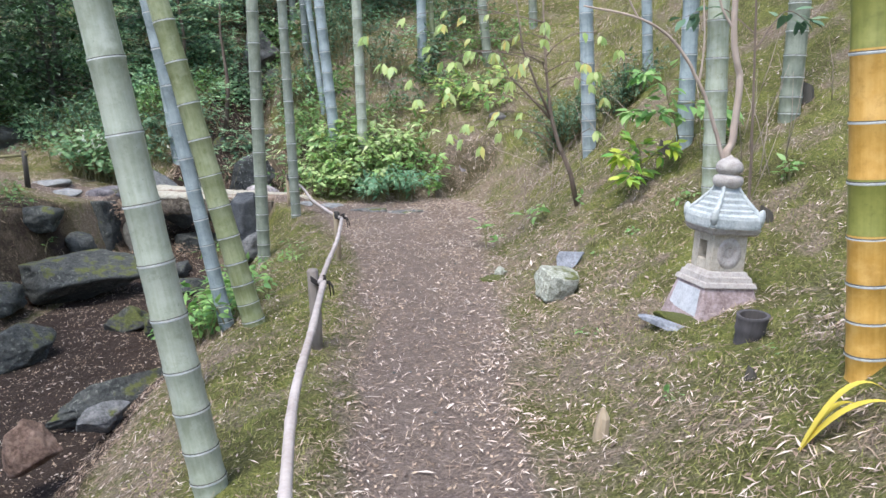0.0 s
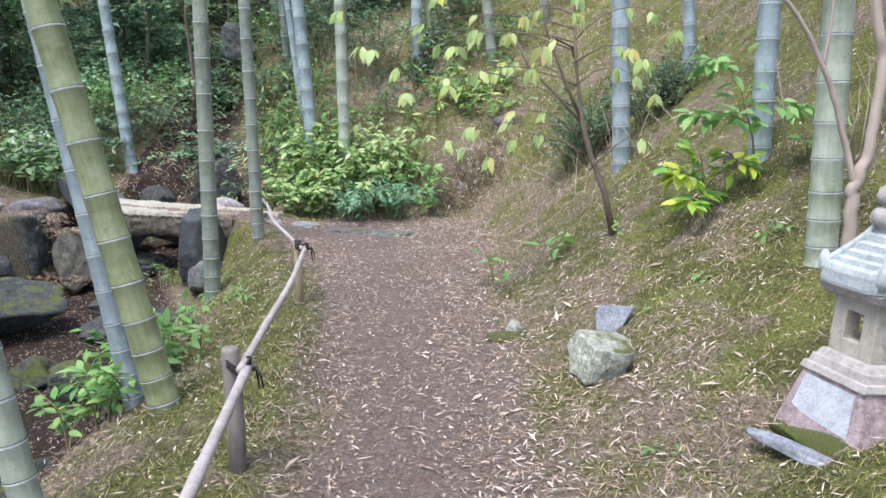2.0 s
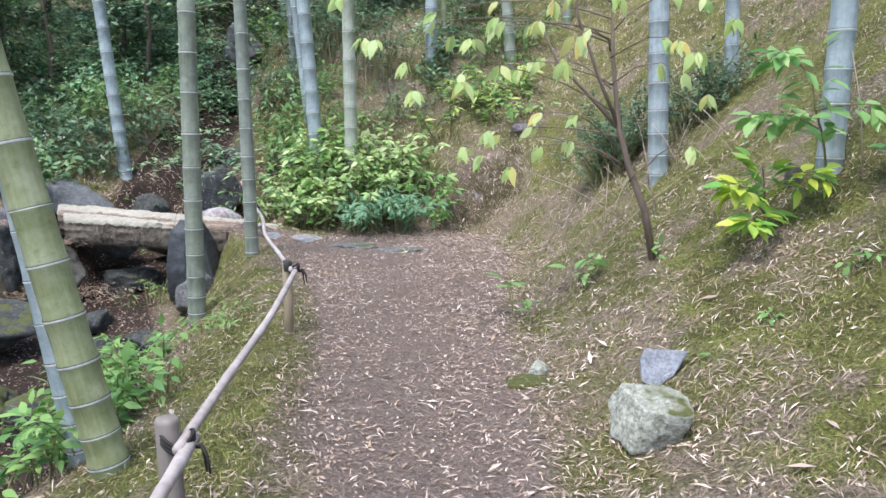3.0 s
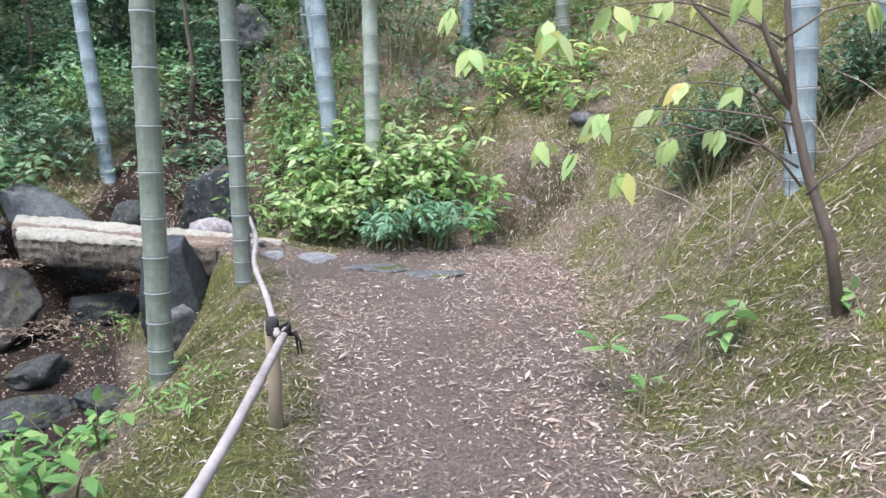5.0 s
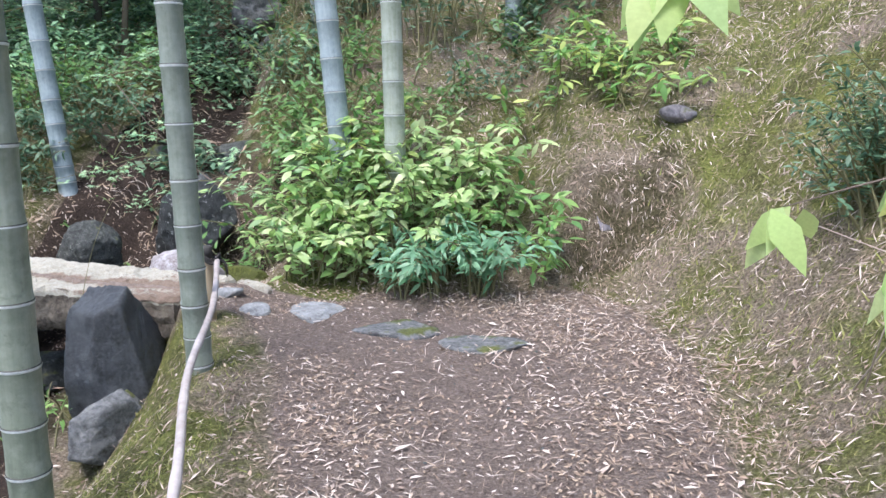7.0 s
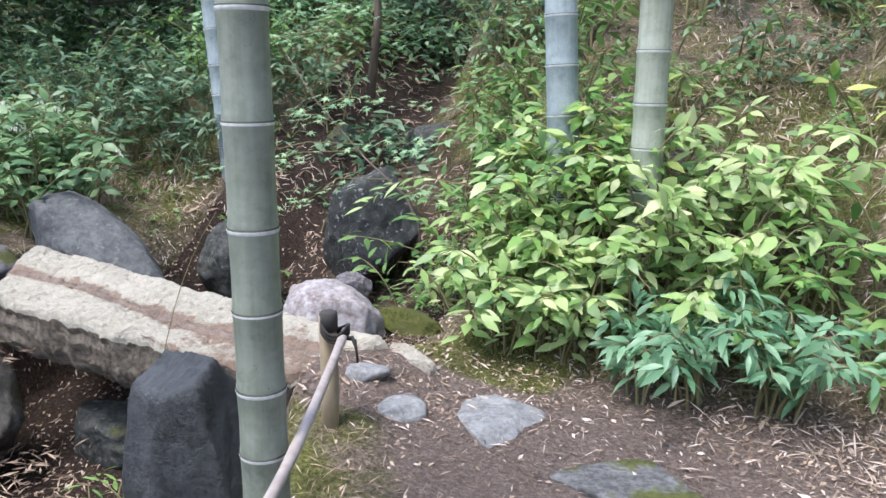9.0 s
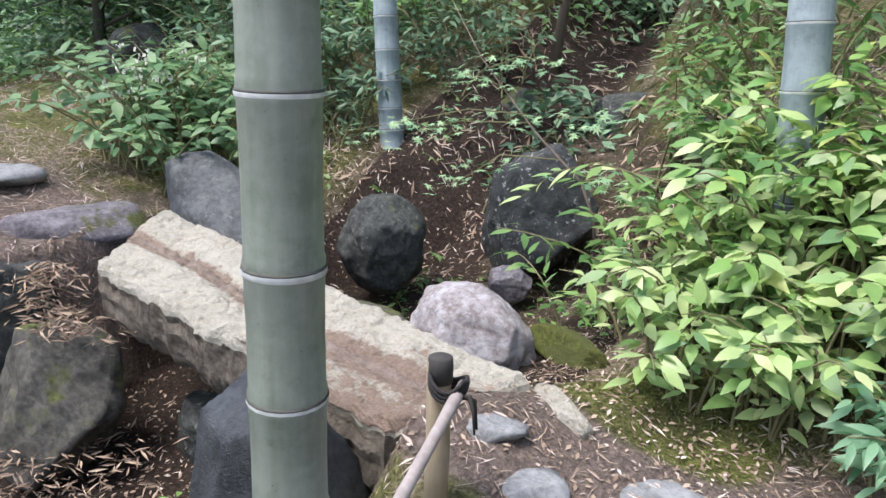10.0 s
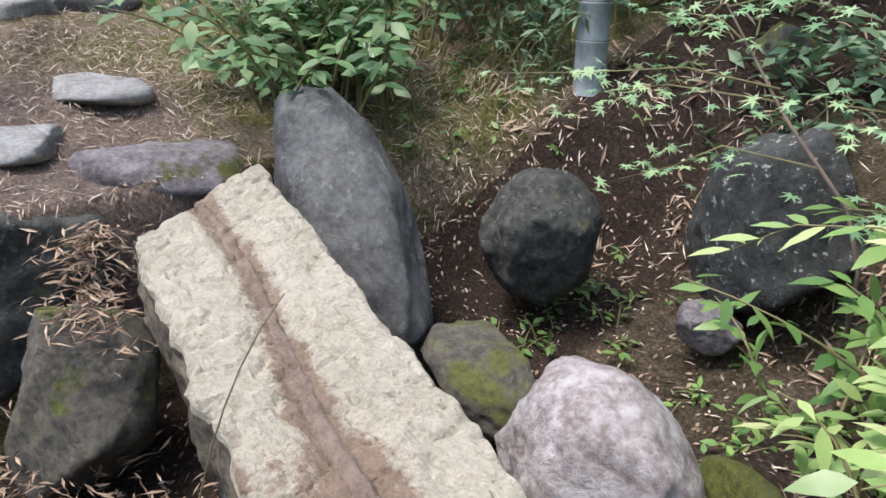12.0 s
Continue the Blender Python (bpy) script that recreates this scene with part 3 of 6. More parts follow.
# ---- stone slab bridge ----
def slab_bridge():
    """Two long slabs side by side, with trodden dirt in the joint between them."""
    far_l, far_r, near_r, near_l = Vector((-4.06, 10.27, 0.24)), Vector((-4.34, 10.84, 0.33)), Vector((-2.1, 10.62, 0.18)), Vector((-2.28, 10.11, 0.17))
    o = Vector((-3.15, 10.4, 0))
    t = thing("slab_bridge", o, "rough pale granite slab bridge with dirt worn into its joint", "bridge")
    nu, nv, thick = 150, 24, 0.24

    def joint(u):
        return 0.47 + 0.05 * math.sin(u * 7)

    def top_at(u, w):
        p = far_l.lerp(near_l, u).lerp(far_r.lerp(near_r, u), w)
        edge = min(w, 1 - w, u * 2.2, (1 - u) * 2.2)
        if w < 0.03 or w > 0.97:
            p.y += 0.035 * noise.noise(Vector((u * 9, w * 2, 3))) + 0.018 * noise.noise(Vector((u * 30, w * 4, 7)))
        p.z += 0.014 * noise.noise(p * 5) + 0.009 * noise.noise(p * 14) + 0.006 * noise.noise(p * 40) - 0.012 * max(0.0, 0.12 - abs(noise.noise(p * 9))) / 0.12
        p.z -= 0.022 * max(0, 1 - edge / 0.03) ** 2 + 0.022 * math.exp(-((w - joint(u)) / 0.1) ** 2)
        return p

    for first, last, start in ((0, None, 0.035), (None, 1, 0.0)):
        b, top, val = Build(), [], []
        for i in range(nu + 1):
            u = start + (1 - start) * i / nu
            w0, w1 = (0, joint(u)) if last is None else (joint(u), 1)
            for k in range(nv + 1):
                w = w0 + (w1 - w0) * k / nv
                top.append(top_at(u, w))
                d = math.exp(-((w - joint(u)) / (0.11 + 0.08 * max(0, u - 0.45))) ** 2) * 0.78 + 0.62 * max(0, u - 0.45) / 0.55 * (1 - w * 0.6) + 0.3 * max(0, 0.12 - u) / 0.12 + 0.3 * max(0, 0.5 - w)
                val += [d, d, d, 1]
        b.v = [tuple(p - o) for p in top]
        W = nv + 1
        for i in range(nu):
            for k in range(nv):
                a = i * W + k
                b.f.append((a, a + W, a + W + 1, a + 1))
                b.m.append(0)
        rim = [i * W for i in range(nu + 1)] + [nu * W + k for k in range(1, nv + 1)] + [i * W + nv for i in range(nu - 1, -1, -1)] + [k for k in range(nv - 1, 0, -1)]
        rows = [rim]
        mid = nu // 2 * W + nv // 2
        for drop, inset in ((0.02, -0.004), (0.05, 0.004), (0.09, -0.004), (0.13, 0.006), (0.17, 0.004), (0.21, 0.018), (thick, 0.04)):
            row = []
            for r in rim:
                p = top[r]
                c = top[r // W * W + nv // 2] * 0.9 + top[mid] * 0.1
                d = (Vector((c.x, c.y, p.z)) - p).normalized()
                q = p + d * (inset + 0.014 * noise.noise(Vector((p.x * 6, p.y * 6, drop * 18))) + 0.006 * noise.noise(Vector((p.x * 22, p.y * 22, drop * 50)))) - Vector((0, 0, drop + 0.015 * noise.noise(Vector((p.x * 7, p.y * 7, 1)))))
                row.append(len(b.v))
                b.v.append(tuple(q - o))
            rows.append(row)
        n = len(rim)
        for k in range(len(rows) - 1):
            for i in range(n):
                e = (i + 1) % n
                b.f.append((rows[k][e], rows[k][i], rows[k + 1][i], rows[k + 1][e]))
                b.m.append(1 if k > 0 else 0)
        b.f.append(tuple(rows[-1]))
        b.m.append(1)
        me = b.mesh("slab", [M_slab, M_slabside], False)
        col = me.color_attributes.new("dirt", "FLOAT_COLOR", "POINT")
        val += [0, 0, 0, 1] * (len(b.v) - (nu + 1) * W)
        col.data.foreach_set("color", val)
        part("slab", me, t)
    # dirt trodden into the joint
    b = Build()
    v = []
    for i in range(nu + 1):
        u = 0.03 + 0.96 * i / nu
        half = (0.035 + 0.03 * u) * (1 + 0.55 * noise.noise(Vector((u * 24, 0, 5))))
        for k in range(-3, 4):
            p = top_at(u, joint(u) + half * k / 3 + 0.012 * noise.noise(Vector((u * 50, k, 2))))
            v.append(p - o + Vector((0, 0, 0.009 - 0.02 * (k / 3) ** 4 + 0.004 * noise.noise(p * 30))))
    b.add(v, [(i * 7 + k, i * 7 + 7 + k, i * 7 + 8 + k, i * 7 + k + 1) for i in range(nu) for k in range(6)])
    part("joint_dirt", b.mesh("joint_dirt", M_dirt), t, "brown dirt trodden into the joint")


def slab_mat():
    mat, nt, p = nodes_of("pale_granite_slab")
    co = coords(nt)
    n1, n2, n3 = noise_of(nt, 5, 7, 0.65, co), noise_of(nt, 24, 6, 0.7, co), noise_of(nt, 90, 4, 0.75, co)
    stone = ramp(nt, n1.outputs[0], [(0.3, (0.27, 0.235, 0.175)), (0.5, (0.4, 0.368, 0.297)), (0.7, (0.52, 0.495, 0.425))])
    stone = mix(nt, 0.5, stone, ramp(nt, n2.outputs[0], [(0.32, (0.17, 0.143, 0.108)), (0.5, (0.41, 0.382, 0.308)), (0.7, (0.56, 0.535, 0.465))]))
    stone = mix(nt, 0.3, stone, ramp(nt, n3.outputs[0], [(0.3, (0.227, 0.202, 0.15)), (0.6, (0.606, 0.584, 0.503))]))
    dirt = mix(nt, 0.5, ramp(nt, n2.outputs[0], [(0.3, (0.141, 0.0952, 0.0696)), (0.7, (0.295, 0.217, 0.165))]), ramp(nt, n3.outputs[0], [(0.3, (0.109, 0.0741, 0.0547)), (0.7, (0.35, 0.265, 0.199))]))
    at = nt.nodes.new("ShaderNodeAttribute")
    at.attribute_name = "dirt"
    e = maths(nt, "ADD", at.outputs["Fac"], maths(nt, "MULTIPLY", maths(nt, "SUBTRACT", maths(nt, "ADD", maths(nt, "MULTIPLY", n1.outputs[0], 0.5), maths(nt, "MULTIPLY", n2.outputs[0], 0.5)), 0.5), 2.7))
    nt.links.new(mix(nt, ramp(nt, e, [(0.38, (0, 0, 0)), (0.6, (1, 1, 1))]), stone, dirt), p.inputs["Base Color"])
    p.inputs["Roughness"].default_value = 0.9
    h = maths(nt, "ADD", n1.outputs[0], maths(nt, "ADD", maths(nt, "MULTIPLY", n2.outputs[0], 0.7), maths(nt, "MULTIPLY", n3.outputs[0], 0.3)))
    bump(nt, p, h, 1.0, 0.03)
    return mat


M_slab = slab_mat()
# Brown slab sides, their colour darkened further for the shade over the stream.
M_slabside = stone_mat("brown_shaded_slab_side", (0.045, 0.032, 0.024), (0.12, 0.095, 0.072), (0.25, 0.215, 0.17), 6, moss=0.25, relief=1.0)
slab_bridge()

def softened(me, width=0.006):
    bm = bmesh.new()
    bm.from_mesh(me)
    bmesh.ops.remove_doubles(bm, verts=bm.verts, dist=1e-5)
    bmesh.ops.bevel(bm, geom=[e for e in bm.edges if e.calc_face_angle(0) > 0.5], offset=width, segments=2, affect="EDGES", profile=0.6)
    for v in bm.verts:
        v.co += 0.0022 * Vector((noise.noise(v.co * 20), noise.noise(v.co * 20 + Vector((5, 0, 0))), noise.noise(v.co * 20 + Vector((0, 7, 0)))))
    bm.to_mesh(me)
    bm.free()
    return me


# stones round the bridge and in the stream
rock("standing_stone", (-2.56, 9.93, -0.12), (0.6, 0.44, 0.8), (5, -3, 15), 11, M_black, "charcoal black upright stone at the corner of the slab bridge", 10, 0.035, flat=0.8, block=True, reach=(0.58, 0.74), taper=0.35)
rock("boulder", (-2.42, 9.62, -0.42), (0.5, 0.42, 0.5), (30, 10, 40), 12, M_grey, "grey angular stone under the bank beside the bridge", 16, 0.08)
rock("abutment_stone", (-4.72, 9.95, -0.14), (0.86, 0.6, 0.78), (0, 0, 8), 13, M_dark, "large dark blocky stone holding up the far bridge end", 9, 0.1, flat=0.72, block=True, reach=(0.6, 0.85))
rock("abutment_stone", (-4.0, 10.06, -0.36), (0.62, 0.52, 0.78), (0, 6, -18), 14, M_darkmoss, "mossy green-brown stone under the slab bridge", 12, 0.12, reach=(0.6, 0.85))
rock("abutment_stone", (-2.62, 10.42, -0.35), (0.55, 0.5, 0.66), (0, 0, 30), 15, M_dark, "dark stone under the near bridge end", 16, 0.08)
rock("boulder", (-3.45, 10.5, -0.5), (0.6, 0.42, 0.35), (0, 0, 10), 16, M_dark, "dark stream stone in the shade under the bridge", 14, 0.1)
rock("boulder", (-4.12, 11.12, 0.14), (1.3, 0.5, 0.54), (0, 38, -4), 17, M_boulder, "large smooth grey boulder leaning beside the bridge", 9, 0.09, 5, reach=(0.78, 0.96))
rock("boulder", (-3.74, 11.82, 0.06), (0.54, 0.5, 0.58), (0, 0, 130), 35, M_dark, "rounded dark mossy boulder in the stream bed", 8, 0.13, 5, reach=(0.74, 0.95))
rock("boulder", (-3.08, 12.4, 0.2), (0.72, 0.5, 0.95), (0, 14, -12), 19, M_lichen, "upright dark boulder speckled with white lichen", 14, 0.1, 5)
rock("boulder", (-2.63, 11.02, 0.02), (0.6, 0.46, 0.5), (0, 6, -16), 33, M_pink, "pale pinkish-white boulder beside the slab bridge", 10, 0.09, 5, reach=(0.66, 0.92))
rock("boulder", (-3.28, 11.2, -0.18), (0.6, 0.36, 0.28), (0, 5, -10), 21, M_darkmoss, "low dark stone with a mossy end in the stream bed", 12, 0.1, reach=(0.62, 0.9))
rock("boulder", (-3.02, 12.05, -0.08), (0.24, 0.2, 0.2), (0, 0, 20), 22, M_purple, "small grey stone in the stream bed", 12, 0.08)
rock("boulder", (-2.24, 11.2, 0.04), (0.44, 0.15, 0.16), (0, 4, -14), 23, M_greenmoss, "low stone covered in green moss", 4, 0.08)
rock("boulder", (-2.95, 13.7, 0.62), (0.95, 0.55, 0.5), (0, 0, 12), 24, M_dark, "dark wet stone above the stream", 16, 0.1)
rock("boulder", (-2.3, 13.4, 0.75), (0.5, 0.45, 0.5), (0, 0, 40), 25, M_dark, "dark stone among leaves above the stream", 16, 0.1)
rock("boulder", (-3.9, 13.6, 0.6), (0.55, 0.5, 0.5), (0, 0, 70), 26, M_mossrock, "mossy stone above the stream", 16, 0.1)
rock("boulder", (-3.2, 16.0, 1.75), (0.9, 0.7, 0.8), (0, 0, 12), 27, M_dark, "dark boulder on the wooded hillside", 16, 0.1)
rock("boulder", (-3.9, 17.0, 2.5), (1.0, 0.8, 0.9), (0, 0, 50), 28, M_grey, "grey boulder on the wooded hillside", 16, 0.1)
rock("boulder", (-2.7, 15.0, 1.3), (0.8, 0.6, 0.5), (0, 0, 80), 29, M_dark, "dark boulder on the wooded hillside", 16, 0.1)
rock("boulder", (-7.4, 12.9, 0.75), (1.1, 0.8, 0.8), (0, 0, 15), 30, M_dark, "large dark boulder behind low shrubs", 18, 0.1)
rock("boulder", (-6.6, 13.3, 0.8), (0.6, 0.5, 0.5), (0, 0, 60), 31, M_grey, "grey boulder behind low shrubs", 18, 0.1)
for k, (x, y, z, sx, sy, sz, rz, m, lab) in enumerate([
        (-4.15, 8.5, -0.52, 1.5, 0.9, 0.6, 20, M_dark, "broad dark wet rock in the stream bed"),
        (-3.85, 6.55, -0.72, 0.8, 0.6, 0.5, 60, M_dark, "dark rock in the stream bed"),
        (-3.2, 7.5, -0.72, 0.5, 0.4, 0.34, 10, M_mossrock, "mossy rock in the stream bed"),
        (-2.75, 7.3, -0.68, 0.42, 0.4, 0.3, 80, M_mossrock, "olive mossy rock in the stream bed"),
        (-2.5, 5.5, -0.72, 1.1, 0.36, 0.26, 58, M_dark, "long dark flat rock at the foot of the bank"),
        (-2.3, 4.85, -0.62, 0.36, 0.26, 0.2, 40, M_grey, "grey rock at the foot of the bank"),
        (-2.42, 4.2, -0.5, 0.34, 0.3, 0.34, 15, M_brown, "rusty brown broken rock at the foot of the bank"),
        (-3.0, 8.6, -0.7, 0.6, 0.5, 0.3, 33, M_dark, "dark rock in the stream bed"),
        (-3.3, 9.3, -0.62, 0.5, 0.4, 0.3, 75, M_dark, "dark grey rock in the stream bed"),
        (-2.6, 8.8, -0.62, 0.35, 0.3, 0.22, 5, M_dark, "small dark rock in the stream bed"),
        (-5.5, 9.75, 0.0, 0.95, 0.7, 0.6, 5, M_dark, "dark rock on the far bank"),
        (-5.2, 7.6, -0.1, 0.9, 0.7, 0.7, 45, M_dark, "dark rock on the far bank")]):
    rock("stream_rock", (x, y, z), (sx, sy, sz), (0, 0, rz), 40 + k, m, lab, 16, 0.1, group="rocks of the stream bed")

# stones beside the path
rock("stone", (0.80, 5.38, 0.105), (0.29, 0.24, 0.22), (10, 4, 14), 73, M_pale, "pale block of stone with green-white lichen", 3, 0.09, 5, block=True)
def slate_plate():
    """A thin pointed plate leaning back in the slope."""
    b = Build()
    rim = [(-0.06, -0.08), (0.0, -0.1), (0.07, -0.03), (0.12, 0.1), (0.02, 0.085), (-0.07, 0.07), (-0.085, 0.02)]
    v = [(x, y0 + 0.006 * noise.noise(Vector((x * 30, z * 30, y0))), z) for y0 in (-0.02, 0.02) for x, z in rim]
    n = len(rim)
    b.add(v, [tuple(range(n)), tuple(reversed(range(n, 2 * n)))] + [(i, i + n, (i + 1) % n + n, (i + 1) % n) for i in range(n)])
    ob = new("slate", softened(b.mesh("slate", M_slate, False), 0.006))
    ob.matrix_world = pose(0.93, 5.82, gz(0.93, 5.82) + 0.06, -30, 8, -14)
    tagged(ob, "bluish slate plate standing half buried on the slope", "rock")


rock("stone", (0.46, 6.35, gz(0.46, 6.35) + 0.02), (0.13, 0.1, 0.1), (0, 0, 30), 62, M_pale, "small pale broken stone in moss", 8, 0.1, 3)
rock("moss_cushion", (0.41, 6.24, gz(0.41, 6.24)), (0.28, 0.2, 0.05), (0, 0, 10), 63, M_greenmoss, "green moss cushion beside the path", 2, 0.1, 3, category="moss")
rock("slate", (1.27, 4.2, gz(1.27, 4.2)), (0.5, 0.06, 0.07), (0, 5, -56), 64, M_slate, "bluish slate edging in front of the stone lantern", 14, 0.05)
rock("moss_cushion", (1.335, 4.27, gz(1.335, 4.27) + 0.005), (0.4, 0.14, 0.09), (0, 4, -54), 65, M_greenmoss, "bright green moss at the foot of the lantern", 2, 0.1, 4, category="moss")
rock("stone", (0.8, 11.72, gz(0.8, 11.72) + 0.03), (0.26, 0.18, 0.14), (0, 10, 20), 66, M_purple, "small purple-grey stone on top of the bank", 8, 0.08, 3)
rock("stone", (0.3, 11.5, 0.36), (0.52, 0.4, 0.55), (-18, 6, 10), 67, M_purple, "grey stone face showing through the earth bank", 16, 0.14, 4)
for k, (x, y, sx, sy, rz, m, lab) in enumerate([
        (-1.54, 10.42, 0.4, 0.52, 30, M_flat, "smooth grey stepping stone set in the path"),
        (-1.02, 10.16, 0.52, 0.36, 20, M_grey, "dark grey stepping stone sunk in the path"),
        (-0.52, 9.92, 0.5, 0.26, -8, M_grey, "dark flat stone sunk in the path"),
        (-2.05, 10.33, 0.2, 0.16, 10, M_flat, "small flat grey paving stone"),
        (-1.86, 10.22, 0.19, 0.15, 60, M_flat, "small flat grey paving stone"),
        (-1.98, 10.62, 0.3, 0.12, -30, M_slab, "pale paving stone at the bridge head"),
        (-4.64, 10.56, 0.7, 0.36, 68, M_purple, "purple-grey flat stone at the far bridge end"),
        (-5.36, 10.52, 0.5, 0.42, 70, M_flat, "grey flat stepping stone with mossy joints"),
        (-4.95, 10.12, 0.36, 0.4, 20, M_flat, "bluish grey flat stone beside the bridge"),
        (-6.5, 10.35, 0.5, 0.5, 10, M_flat, "grey slab at the edge of the far path"),
        (-6.75, 10.85, 0.5, 0.6, 40, M_grey, "grey slab at the edge of the far path")]):
    tall = 0.22 if k in (6, 9, 10) else 0.12
    rock("stepping_stone", (x, y, gz(x, y) - tall * 0.28 + (0.04 if k > 5 else 0.0)), (sx, sy, tall), (0, 0, rz), 80 + k, m, lab, 6, 0.07, 4, 0.45, group="stepping stones")


slate_plate()


# ---- stone lantern ----
def prism(b, lo, hi, z0, z1, slot=0):
    v = [(sx * w / 2, sy * w / 2, z) for w, z in ((lo, z0), (hi, z1)) for sx, sy in ((-1, -1), (1, -1), (1, 1), (-1, 1))]
    b.add(v, [(3, 2, 1, 0), (4, 5, 6, 7), (0, 1, 5, 4), (1, 2, 6, 5), (2, 3, 7, 6), (3, 0, 4, 7)], slot)


def stone_lantern():
    t = thing("stone_lantern", pose(1.555, 4.42, 0.07, 0, 5, 12), "small weathered granite garden lantern on mossy ground", "lantern")
    b = Build()
    prism(b, 0.44, 0.31, 0.0, 0.27)
    base = part("base", softened(b.mesh("base", M_base, False), 0.012), t, "flared pink granite base")
    b = Build()
    prism(b, 0.34, 0.32, 0.262, 0.292)
    prism(b, 0.30, 0.285, 0.287, 0.325)
    prism(b, 0.275, 0.24, 0.32, 0.352)
    part("moulding", softened(b.mesh("moulding", M_jewel, False), 0.006), base, "stepped pink moulding")
    # The left face only: a bluish panel paints on the light of the sky.
    for k in (3,):
        b = Build()
        b.add([(-0.17, -0.212, 0.02), (0.17, -0.212, 0.02), (0.125, -0.164, 0.245), (-0.125, -0.164, 0.245),
               (-0.12, -0.2, 0.04), (0.12, -0.2, 0.04), (0.108, -0.165, 0.225), (-0.108, -0.165, 0.225)],
              [(0, 1, 2, 3), (0, 4, 5, 1), (1, 5, 6, 2), (2, 6, 7, 3), (3, 7, 4, 0)])
        part("skylit_panel", b.mesh("skylit_panel", M_skylit_face, False), base, "base face with bluish white sky light painted on", pose(0, -0.005, 0, 0, 0, 0) if k == 0 else pose(0, 0, 0, 0, 0, 90 * k))
    # fire box: four corner posts with sill and lintel leave the windows open
    w, z0, z1 = 0.215, 0.35, 0.565
    b = Build()
    prism(b, w - 0.004, w - 0.004, z0, z0 + 0.06)
    box = part("fire_box", softened(b.mesh("fire_box", M_body, False), 0.005), t, "cream granite fire box with square windows")
    b = Build()
    prism(b, w - 0.004, w - 0.004, z1 - 0.05, z1)
    part("lintel", softened(b.mesh("lintel", M_body, False), 0.005), box)
    b = Build()
    v = [(a * 0.033, c * 0.033, z) for z in (z0, z1) for a, c in ((-1, -1), (1, -1), (1, 1), (-1, 1))]
    b.add(v, [(3, 2, 1, 0), (4, 5, 6, 7), (0, 1, 5, 4), (1, 2, 6, 5), (2, 3, 7, 6), (3, 0, 4, 7)])
    me = softened(b.mesh("corner_post", M_body, False), 0.005)
    for sx in (-1, 1):
        for sy in (-1, 1):
            part("corner_post", me, box, "", pose(sx * (w / 2 - 0.033), sy * (w / 2 - 0.033), 0))
    b = Build()
    n = 28
    ring = []
    for r, y in ((0.03, -0.102), (0.05, -0.112), (0.072, -0.112), (0.082, -0.1)):
        ring += [(r * math.cos(2 * math.pi * i / n), y, 0.455 + r * 1.15 * math.sin(2 * math.pi * i / n)) for i in range(n)]
    b.add(ring, [(k * n + i, k * n + (i + 1) % n, (k + 1) * n + (i + 1) % n, (k + 1) * n + i) for k in range(3) for i in range(n)])
    v = [(x, y, z) for y in (-0.098, -0.06) for x, z in ((-0.1, 0.36), (0.1, 0.36), (0.1, 0.55), (-0.1, 0.55))]
    b.add(v, [(0, 1, 2, 3), (7, 6, 5, 4)])
    part("round_relief", b.mesh("round_relief", M_jewel), box, "carved round relief")
    b = Build()
    prism(b, 0.26, 0.30, 0.56, 0.578)
    prism(b, 0.285, 0.315, 0.574, 0.602)
    part("cornice", softened(b.mesh("cornice", M_jewel, False), 0.005), t, "grey stepped cornice")
    # roof: stepped hip with upturned corners
    b = Build()
    n = 40
    prof = [(0.0, 0.405, 0.600), (0.02, 0.412, 0.612), (0.1, 0.412, 0.652), (0.16, 0.395, 0.672), (0.2, 0.345, 0.682), (0.3, 0.335, 0.7), (0.34, 0.29, 0.708), (0.45, 0.282, 0.728),
            (0.5, 0.235, 0.738), (0.6, 0.228, 0.76), (0.65, 0.185, 0.77), (0.78, 0.178, 0.795), (0.83, 0.135, 0.806), (1.0, 0.125, 0.826)]
    verts = []
    for _, wd, z in prof:
        for i in range(n):
            a = 2 * math.pi * (i + 0.5) / n - math.pi / 4
            c, s = math.cos(a), math.sin(a)
            f = 1 / max(abs(c), abs(s))
            corner = max(0.0, (f - 1.1) / 0.314) ** 1.5 * max(0, (wd - 0.24) / 0.17)
            verts.append((c * f * wd / 2 * 0.79, s * f * wd / 2 * 0.79, z + 0.012 * corner))
    fs = [(k * n + i, k * n + (i + 1) % n, (k + 1) * n + (i + 1) % n, (k + 1) * n + i) for k in range(len(prof) - 1) for i in range(n)]
    fs += [tuple(reversed(range(n))), tuple(range((len(prof) - 1) * n, len(prof) * n))]
    b.add(verts, fs)
    roof = part("roof", b.mesh("roof", M_roof, False), t, "pale blue-grey tiled stone roof with upturned corners")
    for k in range(4):
        b = Build()
        pts = [(0.045 + 0.105 * s, 0.045 + 0.105 * s, 0.828 - 0.165 * s ** 0.85) for s in [i / 8 for i in range(9)]]
        b.tube(pts, [0.011 + 0.008 * (i / 8) for i in range(9)], 8)
        b.tube([(0.139, 0.139, 0.625), (0.143, 0.143, 0.66), (0.147, 0.147, 0.69), (0.15, 0.15, 0.71), (0.151, 0.151, 0.718)], [0.022, 0.026, 0.022, 0.013, 0.004], 10)
        part("corner_ridge", b.mesh("corner_ridge", M_roof), roof, "", pose(0, 0, 0, 0, 0, 90 * k))
    b = Build()
